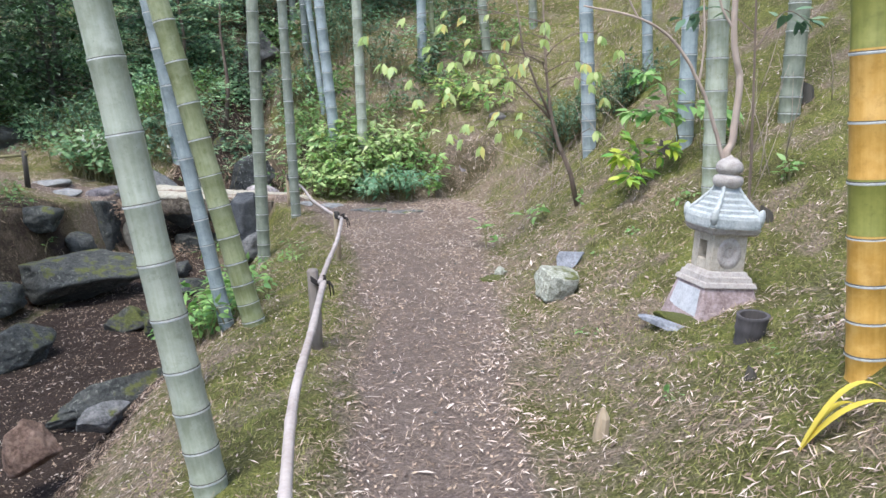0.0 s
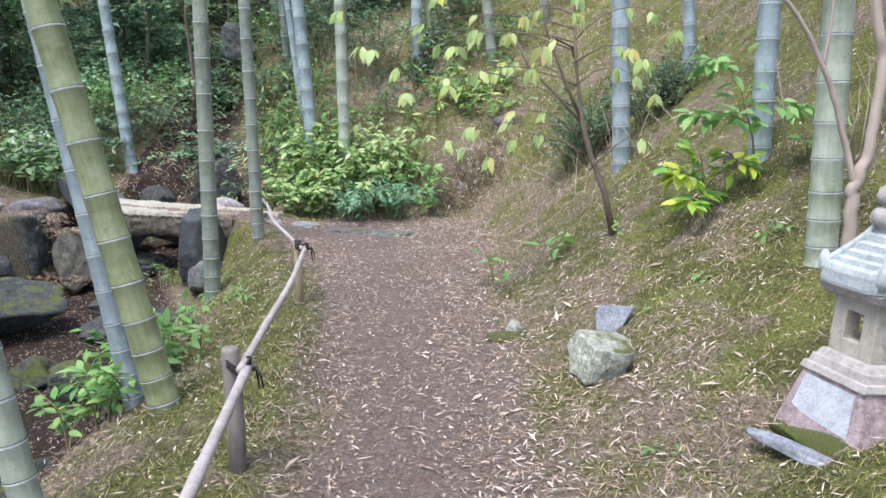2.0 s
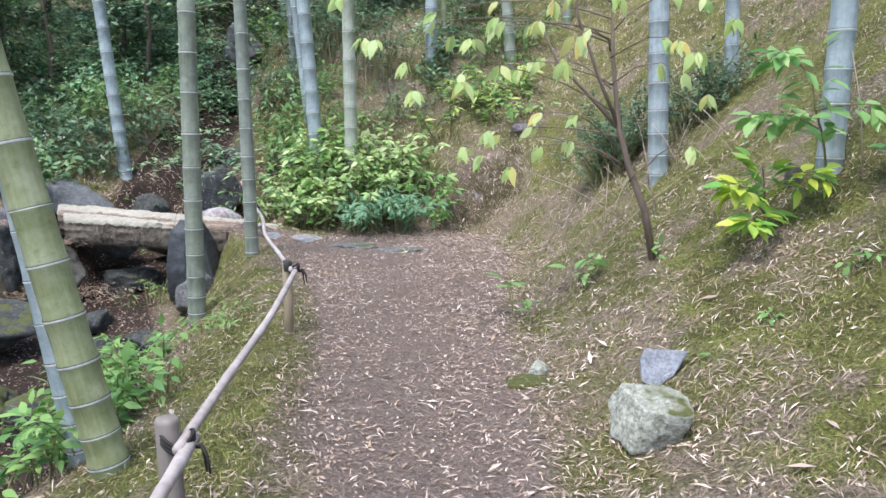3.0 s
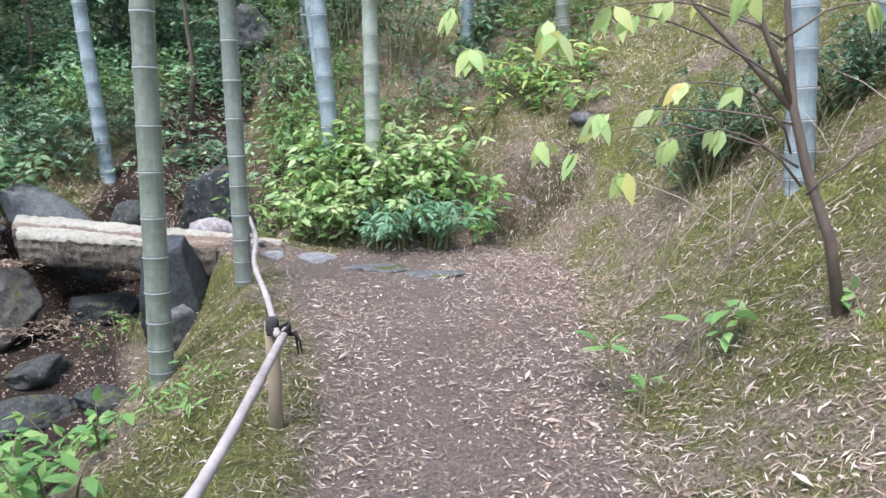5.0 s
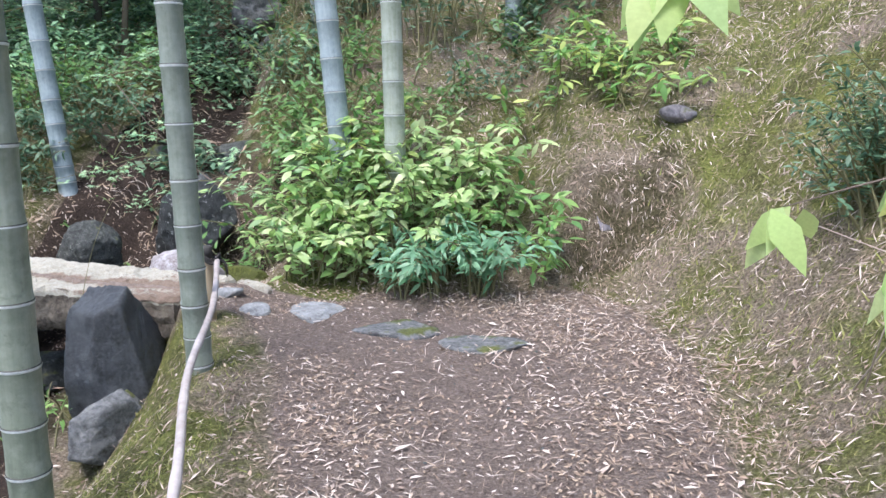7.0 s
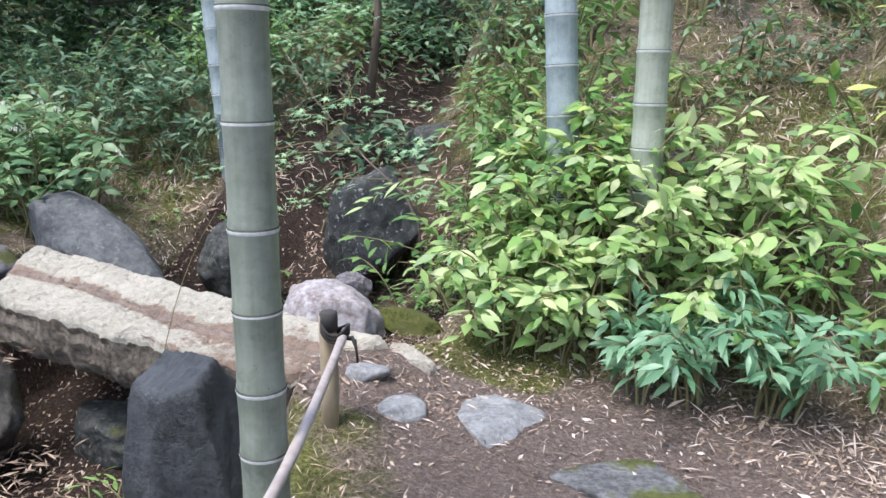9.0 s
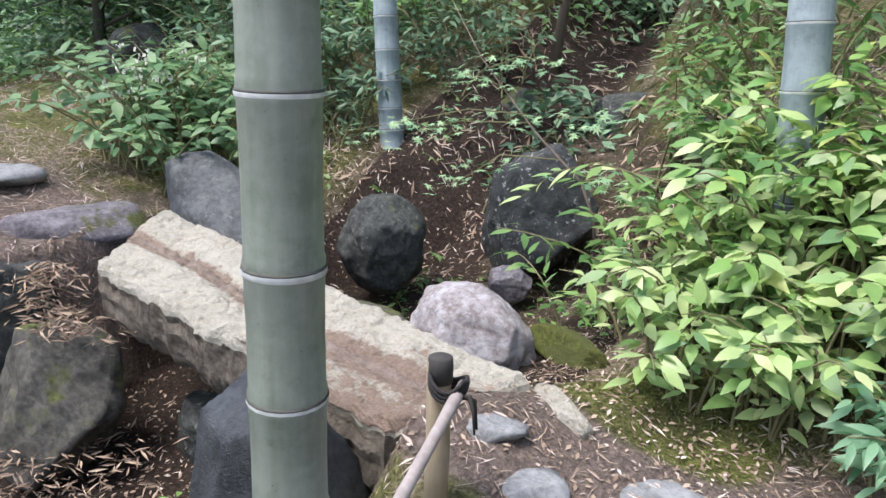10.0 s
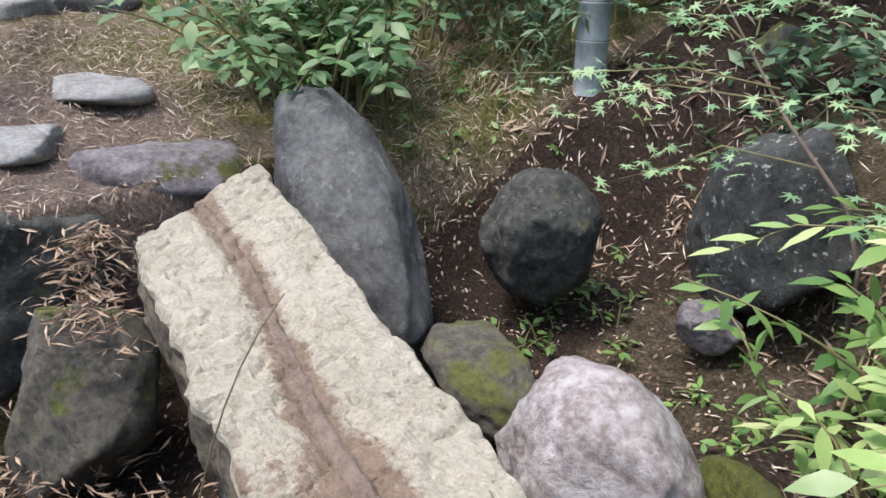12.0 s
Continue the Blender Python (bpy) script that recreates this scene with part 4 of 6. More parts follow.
    prof = [(0.05, 0.822), (0.066, 0.826), (0.082, 0.845), (0.086, 0.87), (0.074, 0.89), (0.05, 0.898), (0.052, 0.902), (0.07, 0.912), (0.078, 0.935), (0.07, 0.962), (0.045, 0.985), (0.016, 0.998), (0.004, 1.008)]
    n = 28
    b.add([(r * math.cos(2 * math.pi * i / n), r * math.sin(2 * math.pi * i / n), z) for r, z in prof for i in range(n)],
          [(k * n + i, k * n + (i + 1) % n, (k + 1) * n + (i + 1) % n, (k + 1) * n + i) for k in range(len(prof) - 1) for i in range(n)])
    part("jewel", b.mesh("jewel", M_jewel), t, "round grey-pink jewel finial")


stone_lantern()


# ---- bamboo ----
def bamboo(base, top, radius, skin, gap, label, seed, height=6.5, ring=True, alt=None, shift=0.0):
    """A culm from its foot through a point higher up, with a ridge and a band of bloom at every joint."""
    r = random.Random(seed)
    base, top = Vector(base), Vector(top)
    lean = (top - base).normalized()
    q = Vector((0, 0, 1)).rotation_difference(lean)
    t = thing("bamboo", Matrix.Translation(base - lean * 0.06) @ q.to_matrix().to_4x4(), label, "bamboo", "bamboo of the grove")
    prof, bands = [], []
    z, k = 0.0, 0
    step = gap * 0.55 + shift
    prof.append((radius * 1.12, 0, 0))
    while z < height:
        z2 = z + step * r.uniform(0.93, 1.07)
        rad = radius * (1.05 - 0.045 * z)
        slot = 1 if (alt and k % 3 == 1 and z > 0.3) else 0
        prof += [(rad * 0.985, z + 0.02, slot), (rad * 0.97, (z + z2) / 2, slot), (rad * 0.99, z2 - 0.016, slot), (rad * 1.035, z2 - 0.005, slot), (rad * 1.0, z2 + 0.004, slot), (rad * 1.012, z2 + 0.011, slot)]
        bands.append((rad, z2))
        z, k = z2, k + 1
        step = min(gap * 1.45, step + gap * 0.1 - shift)
        shift = 0.0
    n = 20 if radius > 0.05 else 12
    b = Build()
    b.v = [(rr * math.cos(2 * math.pi * i / n), rr * math.sin(2 * math.pi * i / n), zz) for rr, zz, _ in prof for i in range(n)]
    for j in range(len(prof) - 1):
        for i in range(n):
            b.f.append((j * n + i, j * n + (i + 1) % n, (j + 1) * n + (i + 1) % n, (j + 1) * n + i))
            b.m.append(prof[j + 1][2])
    part("culm", b.mesh("culm", [skin, alt or skin]), t)
    if ring:
        me, ln = {}, {}
        for rad, z in bands:
            if z > 3.4:
                break
            rr = round(rad, 3)
            if rr not in me:
                bb = Build()
                pr = [(rr * 0.985, -0.0135), (rr * 1.0, -0.011), (rr * 1.026, -0.008), (rr * 1.046, -0.004), (rr * 1.044, 0.0)]
                bb.add([(p * math.cos(2 * math.pi * i / n), p * math.sin(2 * math.pi * i / n), zz) for p, zz in pr for i in range(n)],
                       [(j * n + i, j * n + (i + 1) % n, (j + 1) * n + (i + 1) % n, (j + 1) * n + i) for j in range(4) for i in range(n)])
                me[rr] = bb.mesh("bloom_ring", M_bloom)
                bb = Build()
                pr = [(rr * 1.036, 0.0), (rr * 1.046, 0.001), (rr * 1.036, 0.003), (rr * 1.0, 0.004)]
                bb.add([(p * math.cos(2 * math.pi * i / n), p * math.sin(2 * math.pi * i / n), zz) for p, zz in pr for i in range(n)],
                       [(j * n + i, j * n + (i + 1) % n, (j + 1) * n + (i + 1) % n, (j + 1) * n + i) for j in range(3) for i in range(n)])
                ln[rr] = bb.mesh("joint_line", M_line)
            part("bloom_ring", me[rr], t, "", pose(0, 0, z))
            part("joint_line", ln[rr], t, "", pose(0, 0, z))
    return t


BAMBOOS = [
    ((-1.02, 3.05, -0.2), (-1.32, 3.05, 1.81), 0.072, M_culm_pale, 0.225, "thick pale green bamboo leaning over the bank"),
    ((-1.50, 4.35, -0.25), (-1.83, 4.35, 1.82), 0.056, M_culm_pale, 0.17, "pale grey-green bamboo leaning over the bank"),
    ((-1.41, 5.48, -0.2), (-1.93, 5.48, 2.12), 0.078, M_culm_green, 0.2, "yellow-green bamboo leaning from the bank"),
    ((-1.73, 5.86, -0.28), (-2.14, 5.86, 2.16), 0.055, M_culm_blue, 0.19, "blue-grey slanting bamboo beside another culm"),
    ((-1.98, 8.27, -0.26), (-1.95, 8.27, 2.0), 0.066, M_culm, 0.21, "upright grey-green bamboo on the mossy bank"),
    ((-1.81, 9.32, -0.02), (-1.845, 9.32, 2.5), 0.058, M_culm_greydk, 0.2, "upright dark grey-green bamboo beside the fence"),
    ((-1.60, 11.76, 0.3), (-1.76, 11.76, 2.5), 0.082, M_culm_blue, 0.22, "blue-green bamboo rising out of the shrubs"),
    ((-1.92, 13.0, 0.7), (-2.15, 13.0, 3.0), 0.05, M_culm_blue, 0.24, "thin bluish bamboo behind the shrubs"),
    ((-1.19, 11.5, 0.4), (-1.21, 11.5, 2.5), 0.074, M_culm_pale, 0.22, "pale bamboo rising out of the shrubs"),
    ((-0.35, 14.0, 1.55), (-0.35, 14.0, 3.1), 0.085, M_culm_blue, 0.28, "bluish bamboo on the hillside"),
    ((-0.10, 14.2, 1.7), (-0.2, 14.2, 3.1), 0.05, M_culm_green, 0.25, "thin yellow-green bamboo on the hillside"),
    ((0.78, 13.2, 1.75), (0.66, 13.2, 3.0), 0.075, M_culm, 0.25, "grey bamboo on the hillside"),
    ((1.61, 8.6, 0.78), (1.54, 8.6, 2.43), 0.076, M_culm_blue, 0.22, "blue-white bamboo on the mossy slope"),
    ((2.52, 9.7, 1.55), (2.47, 9.7, 2.54), 0.062, M_culm_blue, 0.24, "blue-green bamboo higher on the slope"),
    ((2.13, 6.9, 1.05), (2.14, 6.9, 2.21), 0.07, M_culm_blue, 0.22, "bluish bamboo behind broad leaves"),
    ((1.95, 5.6, 0.68), (1.93, 5.6, 2.06), 0.075, M_culm_lantern, 0.2, "tall grey-green bamboo behind the lantern"),
    ((2.80, 6.36, 1.2), (2.83, 6.36, 2.13), 0.082, M_culm, 0.2, "grey-green bamboo on the upper slope"),
    ((3.84, 8.0, 1.8), (3.77, 8.0, 2.4), 0.09, M_culm_blue, 0.22, "bluish bamboo on the upper slope"),
    ((-4.32, 12.6, 0.5), (-4.5, 12.6, 2.4), 0.078, M_culm_blue, 0.23, "blue-green bamboo beyond the stream"),
    ((-3.2, 17.6, 2.4), (-3.3, 17.6, 4.5), 0.075, M_culm_dark, 0.28, "dark bamboo on the wooded hillside"),
    ((1.6, 14.0, 2.6), (1.55, 14, 4.0), 0.07, M_culm, 0.28, "grey bamboo on the hillside"),
    ((-2.45, 14.6, 1.2), (-2.5, 14.6, 3.0), 0.07, M_culm_dark, 0.28, "dark bamboo in the shade of the hillside"),
]
for k, (a, c, rr, skin, gap, lab) in enumerate(BAMBOOS):
    a = (a[0], a[1], min(a[2], gz(a[0], a[1]) + 0.02))
    bamboo(a, c, rr, skin, gap, lab, 200 + k, shift=0.045 if k == 5 else 0.0)
bamboo((1.54, 2.7, min(0.44, gz(1.54, 2.7) + 0.02)), (1.45, 2.7, 1.72), 0.074, M_culm_yellow, 0.2, "golden yellow bamboo with green bands at its joints", 300, alt=M_stripe)


# ---- fence ----
def fence():
    t = thing("bamboo_fence", (0, 0, 0), "low weathered bamboo rail fence tied with black rope", "fence")
    posts = [((-0.30, 1.0), 0.45, M_post, 0.028), ((-0.80, 4.55), 0.50, M_post, 0.034), ((-1.0, 7.06), 0.41 - gz(-1.0, 7.06), M_newpost, 0.027), ((-2.02, 10.0), 0.49 - gz(-2.02, 10.0), M_newpost, 0.03)]
    for (x, y), h, m, r in posts:
        z = gz(x, y)
        b = Build()
        b.tube([(x, y, z - 0.1), (x + 0.003, y, z + h * 0.4), (x - 0.004, y, z + h * 0.97), (x - 0.004, y, z + h)], [r, r * 1.03, r, r * 0.86], 14)
        p = part("post", b.mesh("post", m), t)
        b = Build()
        b.tube([(x, y, z + h - 0.06), (x, y, z + h - 0.02), (x, y, z + h + 0.004), (x, y, z + h + 0.007)], [r * 1.05, r * 1.06, r * 1.0, r * 0.8], 14)
        if m is M_newpost:
            part("charred_top", b.mesh("charred_top", M_char), p, "charred black top")
    rails = [[(-0.29, 1.0, 0.36), (-0.445, 1.92, 0.37), (-0.555, 2.64, 0.375), (-0.635, 3.5, 0.365), (-0.745, 4.60, 0.345)],
             [(-0.75, 4.48, 0.36), (-0.79, 5.1, 0.36), (-0.85, 6.0, 0.35), (-0.955, 7.1, 0.355)],
             [(-0.958, 6.98, 0.37), (-1.2, 7.7, 0.35), (-1.46, 8.4, 0.37), (-1.68, 9.2, 0.39), (-1.985, 10.06, 0.42)]]
    for k, pts in enumerate(rails):
        fine = []
        P = [Vector(p) for p in pts]
        for i in range(len(P) - 1):
            p0, p1, p2, p3 = P[max(i - 1, 0)], P[i], P[i + 1], P[min(i + 2, len(P) - 1)]
            for s in range(10):
                u = s / 10
                fine.append(0.5 * ((2 * p1) + (p2 - p0) * u + (2 * p0 - 5 * p1 + 4 * p2 - p3) * u * u + (3 * p1 - p0 - 3 * p2 + p3) * u ** 3))
        fine.append(P[-1])
        b = Build()
        b.tube(fine, [0.0185 * (1.14 if i % 7 == 3 else 1.0) * (1 - 0.12 * k) for i in range(len(fine))], 12)
        part("rail", b.mesh("rail", M_rail), t)
    for (x, y, z, rx) in ((-0.775, 4.55, 0.34, 0), (-0.975, 7.06, 0.35, 0), (-1.995, 10.0, 0.41, 0)):
        b = Build()
        n = 60
        b.tube([(x + 0.046 * math.cos(a), y + 0.046 * math.sin(a), z + 0.016 * math.sin(a * 2.0 + 0.6) + 0.0006 * i) for i, a in ((i, i * 0.32) for i in range(n))], [0.0055] * n, 6)
        b.tube([(x + 0.04, y, z), (x + 0.07, y - 0.01, z + 0.012), (x + 0.09, y - 0.02, z - 0.02), (x + 0.098, y - 0.025, z - 0.07)], [0.006, 0.007, 0.005, 0.003], 6)
        b.tube([(x + 0.04, y, z), (x + 0.065, y + 0.02, z - 0.01), (x + 0.07, y + 0.03, z - 0.09)], [0.006, 0.006, 0.003], 6)
        part("rope_tie", b.mesh("rope_tie", M_rope_hollow), t, "black palm rope knot")
    f = thing("far_fence", (0, 0, 0), "low dark wooden rail fence beyond the stream", "fence")
    for x, y in ((-5.4, 10.0), (-7.6, 11.0)):
        b = Build()
        z = gz(x, y)
        b.tube([(x, y, z - 0.1), (x, y, z + 0.3), (x, y, z + 0.47)], [0.035, 0.034, 0.032], 12)
        part("post", b.mesh("post", M_trunk), f)
    b = Build()
    b.tube([(-5.35, 9.98, gz(-5.4, 10) + 0.42), (-6.5, 10.5, 0.72), (-7.65, 11.02, gz(-7.6, 11) + 0.42)], [0.02] * 3, 10)
    part("rail", b.mesh("rail", M_stem), f)


fence()


# ---- cut stumps ----
def cut_bamboo():
    z = gz(1.49, 3.7)
    t = thing("bamboo_stump", pose(1.49, 3.7, z - 0.02, 4, 9, 0), "short dark hollow cut bamboo stump in moss", "stump")
    b = Build()
    n = 22
    pr = [(0.062, 0.0), (0.064, 0.06), (0.075, 0.085), (0.072, 0.1), (0.076, 0.15), (0.08, 0.165), (0.062, 0.163), (0.058, 0.02), (0.0, 0.015)]
    b.add([(r * math.cos(2 * math.pi * i / n), r * math.sin(2 * math.pi * i / n), zz + 0.012 * math.cos(2 * math.pi * i / n) * (zz > 0.14)) for r, zz in pr for i in range(n)],
          [(k * n + i, k * n + (i + 1) % n, (k + 1) * n + (i + 1) % n, (k + 1) * n + i) for k in range(len(pr) - 1) for i in range(n)])
    # The hollow's inner faces are near black: shade of the hole as colour.
    b.m = [1 if k // n >= 6 else 0 for k in range(len(b.f))]
    part("culm", b.mesh("culm", [M_stump, M_rope_hollow]), t)
    z = gz(0.66, 3.15)
    t = thing("wooden_peg", (0.66, 3.15, z - 0.03), "short splintered tan wooden peg in moss", "peg")
    b = Build()
    b.tube([(0, 0, 0), (0.004, 0.0, 0.07), (0.012, 0, 0.13), (0.01, 0, 0.175)], [0.036, 0.034, 0.028, 0.008], 9)
    part("peg", b.mesh("peg", M_newpost, False), t)
    for x, y, s in ((1.98, 7.0, 0.09), (2.95, 6.45, 0.14), (1.3, 3.15, 0.05), (2.2, 5.25, 0.09)):
        z = gz(x, y)
        t = thing("old_stump", (x, y, z - 0.03), "dark rotten bamboo stump on the mossy slope", "stump")
        b = Build()
        b.tube([(0, 0, 0), (0, 0, s * 0.7), (0.004, 0.003, s + 0.02), (0.006, 0, s * 0.8)], [s * 0.6, s * 0.55, s * 0.5, s * 0.32], 11)
        part("stub", b.mesh("stub", M_trunk, False), t)


cut_bamboo()


# ---- plants ----
LANCE = leaf_shape(0.2, 0.18, 0.03)
SASA = leaf_shape(0.36, 0.16, 0.02)
OVATE = leaf_shape(0.44, 0.18, 0.02)
BROAD = leaf_shape(0.46, 0.14, 0.05)
QUAD = quad_leaf(0.42)
THIN = quad_leaf(0.16, 0.05)
MAPLE = maple_shape()


def shrub(name, base, label, category, stems, height, reach, leaf, size, shape, material, seed, single=0, droop=0.4, bias=(0, 0), stem_mat=None, per=9, foot=0.12, group="", low=0.3):
    """Arching stems from one foot with leaves in pairs along their outer part."""
    r = random.Random(seed)
    bx, by = base
    t = thing(name, (bx, by, gz(bx, by)), label, category, group)
    b, mats = Build(), []
    for _ in range(stems):
        a = r.uniform(0, 2 * math.pi)
        d = Vector((math.cos(a) + bias[0], math.sin(a) + bias[1], 0)) * reach * r.uniform(0.25, 1.0)
        h = height * r.uniform(0.55, 1.0)
        o = Vector((max(-1.4, min(1.4, r.gauss(0, 1))) * foot, max(-1.4, min(1.4, r.gauss(0, 1))) * foot, 0))
        o.z = gz(bx + o.x, by + o.y) - t.location.z - 0.03
        pts = []
        for i in range(8):
            s = i / 7
            pts.append(o + Vector((d.x * s ** 1.4, d.y * s ** 1.4, h * (s * (1 + droop) - droop * s ** 2.6))))
        b.tube(pts, [0.0045 * (1.15 - s / 8) * (1 + height) for s in range(8)], 5, cap=False)
        for i in range(per):
            s = low + (1 - low) * (i + r.random()) / per
            k = min(int(s * 7), 6)
            p = pts[k].lerp(pts[k + 1], s * 7 - k)
            along = (pts[k + 1] - pts[k]).normalized()
            out = Vector((r.gauss(0, 1), r.gauss(0, 1), r.gauss(0.05, 0.35)))
            out = out.normalized()
            dr = along * 0.4 + out + Vector((bias[0] * 0.5, bias[1] * 0.5, -0.3))
            p = p + out * size * 0.25
            mats.append(frame_at(p, dr, (r.gauss(0, 0.35) + bias[0], r.gauss(0, 0.35) + bias[1], 1), size * r.uniform(0.65, 1.2)))
    part("stem", b.mesh("stem", stem_mat or M_stem), t, kind="stuff")
    r.shuffle(mats)
    leaves_on(t, mats, shape, material, "leaf", single)
    return t


# the shrub bank at the end of the path
G1 = "broad yellow-green bamboo grass clump spilling over the path edge"
shrub("bamboo_grass", (-1.62, 11.32), G1, "shrub", 54, 0.42, 0.34, 0, 0.1, OVATE, L_sasa, 1, 280, 0.9, (-0.05, -0.25), per=16, foot=0.2, low=0.15)
shrub("bamboo_grass", (-1.22, 11.42), G1, "shrub", 50, 0.6, 0.44, 0, 0.112, OVATE, L_sasa, 2, 280, 0.9, (0.0, -0.35), per=16, foot=0.24, low=0.15)
shrub("bamboo_grass", (-1.45, 11.65), "bamboo grass clump at the back of the bank", "shrub", 30, 0.6, 0.4, 0, 0.11, OVATE, L_mixed, 28, 0, 0.7, (0.1, -0.2), per=15, foot=0.2)
shrub("bamboo_grass", (-0.8, 11.4), "mixed green shrub clump on the bank", "shrub", 40, 0.58, 0.48, 0, 0.11, OVATE, L_sasa, 3, 220, 0.9, (0.05, -0.35), per=15, foot=0.22, low=0.2)
shrub("bamboo_grass", (-0.4, 11.35), "fresh green shrub clump on the bank", "shrub", 20, 0.5, 0.44, 0, 0.12, SASA, L_mid2, 29, 120, 0.9, (0.1, -0.4), per=14, foot=0.18, low=0.2)
shrub("bamboo_grass", (-1.92, 11.42), "low pale bamboo grass beside the mossy stone", "shrub", 34, 0.3, 0.3, 0, 0.1, SASA, L_sasa, 62, 100, 0.8, (-0.15, -0.15), per=12, foot=0.16, low=0.2)
shrub("bamboo_grass", (-1.75, 11.85), "pale bamboo grass arching towards the stream", "shrub", 22, 0.4, 0.3, 0, 0.11, SASA, L_sasa, 4, 60, 0.7, (0.0, -0.2), per=10, foot=0.12)
shrub("nandina_shrub", (-0.98, 10.95), "cool green low shrub hanging over the path", "shrub", 26, 0.44, 0.38, 0, 0.1, leaf_shape(0.28, 0.25, 0.04), L_blue, 5, 160, 0.9, (0.1, -0.5), per=15, foot=0.1)
shrub("nandina_shrub", (-0.58, 11.0), "green drooping shrub at the foot of the bank", "shrub", 26, 0.5, 0.4, 0, 0.1, leaf_shape(0.28, 0.25, 0.04), L_blue, 6, 120, 0.9, (0.2, -0.5), per=14, foot=0.1)
shrub("bank_shrub", (0.1, 12.3), "green and yellow leafy shrub on top of the bank", "shrub", 22, 0.42, 0.45, 0, 0.12, SASA, L_mixed, 7, 60, 0.6, (0, -0.2), per=13, foot=0.24)
shrub("bank_shrub", (0.5, 12.15), "green and yellow leafy shrub on top of the bank", "shrub", 26, 0.42, 0.45, 0, 0.12, SASA, L_mixed, 8, 60, 0.6, (0, -0.2), per=13, foot=0.24)
for k, (x, y, h, m) in enumerate(((-0.9, 12.6, 0.32, L_mid), (-1.8, 12.8, 0.4, L_mid), (-0.1, 13.5, 0.4, L_mid), (-1.1, 13.8, 1.0, L_forest), (-2.1, 12.05, 0.5, L_mid), (-0.45, 13.0, 0.3, L_forest), (0.7, 13.4, 0.5, L_mid), (-1.9, 14.6, 1.1, L_forest), (0.3, 14.6, 0.9, L_forest), (-2.15, 13.2, 0.7, L_mid), (-2.5, 14.1, 0.8, L_forest), (-2.1, 15.6, 1.0, L_forest), (-2.9, 15.2, 0.8, L_mid), (-4.9, 12.95, 0.5, L_forest), (-5.4, 12.6, 0.6, L_forest), (-5.0, 13.7, 0.7, L_mid), (-6.1, 13.0, 0.7, L_forest), (-4.4, 13.6, 0.5, L_forest))):
    shrub("bank_shrub", (x, y), "green shrub on the hillside above the path end", "shrub", 34 if h > 0.45 else 18, h, 0.65, 0, 0.1 if h > 0.45 else 0.075, SASA, m, 110 + k, 0, 0.5, (0, -0.15), per=18, foot=0.3)
shrub("evergreen_bush", (1.55, 10.1), "dark blue-green fine-leaved bush on the slope", "shrub", 64, 0.72, 0.55, 0, 0.06, SASA, L_forest, 13, 0, 0.2, per=38, foot=0.12)
shrub("evergreen_bush", (2.05, 9.2), "dark blue-green fine-leaved bush on the slope", "shrub", 54, 0.62, 0.5, 0, 0.06, SASA, L_forest, 14, 0, 0.2, per=34, foot=0.12)
# the stream bank
shrub("herb_clump", (-1.95, 6.05), "fresh green broad-leaved herbs on the stream bank", "plant", 30, 0.4, 0.3, 0, 0.11, BROAD, L_mid2, 15, 60, 0.3, (-0.2, 0), per=8, foot=0.16)
shrub("herb_clump", (-2.0, 6.7), "fresh green broad-leaved herbs on the stream bank", "plant", 30, 0.42, 0.32, 0, 0.11, BROAD, L_mid2, 16, 60, 0.3, (-0.2, 0), per=8, foot=0.16)
shrub("herb_clump", (-2.15, 7.4), "fresh green broad-leaved herbs on the stream bank", "plant", 16, 0.36, 0.26, 0, 0.1, BROAD, L_mid2, 17, 50, 0.3, (0, 0), per=8, foot=0.16)
shrub("herb_clump", (-1.72, 6.3), "fresh green broad-leaved herbs on the bank edge", "plant", 24, 0.26, 0.24, 0, 0.09, BROAD, L_mid2, 61, 60, 0.3, (-0.1, 0), per=7, foot=0.2)
shrub("grass_clump", (-1.75, 7.6), "bright green grass and herbs on the bank edge", "plant", 18, 0.14, 0.16, 0, 0.08, LANCE, L_mid2, 18, 0, 0.3, per=9, foot=0.2)
shrub("herb_clump", (-2.95, 9.85), "thin green weeds under the bridge side", "plant", 9, 0.35, 0.25, 0, 0.09, LANCE, L_mid2, 19, 20, 0.4, per=7, foot=0.12)
# weeds and rocks of the far bank
for k, (x, y) in enumerate(((-5.0, 8.9), (-5.4, 8.2), (-4.9, 7.3), (-5.6, 9.2), (-4.8, 6.2), (-6.2, 8.6))):
    shrub("weed_patch", (x, y), "dark green weeds on the far stream bank", "plant", 12, 0.22, 0.28, 0, 0.07, BROAD, L_mid, 130 + k, 0, 0.5, per=8, foot=0.25)
for k, (x, y, s) in enumerate(((-4.75, 8.9, 0.4), (-4.7, 7.7, 0.5), (-5.3, 8.7, 0.35), (-4.5, 9.35, 0.4), (-5.9, 9.5, 0.5))):
    rock("stream_rock", (x, y, gz(x, y) + 0.02), (s * 1.5, s, s * 0.8), (0, 0, 40 * k), 140 + k, M_dark, "dark rock half sunk in the far bank", 8, 0.1, 4, group="rocks of the stream bed")
# beyond the bridge
bush = shrub("flowering_bush", (-5.05, 11.5), "leafy green bush with tiny white flowers by the far path", "shrub", 70, 0.72, 0.66, 0, 0.11, BROAD, L_bush, 20, 200, 0.4, (0.1, -0.3), per=14, foot=0.25)
rs = np.random.RandomState(95)
p = np.stack([rs.normal(0.1, 0.3, 26), rs.normal(-0.35, 0.15, 26), rs.uniform(0.42, 0.72, 26)], -1)
p = np.repeat(p, 7, 0) + rs.normal(0, 0.014, (182, 3))
n = len(p)
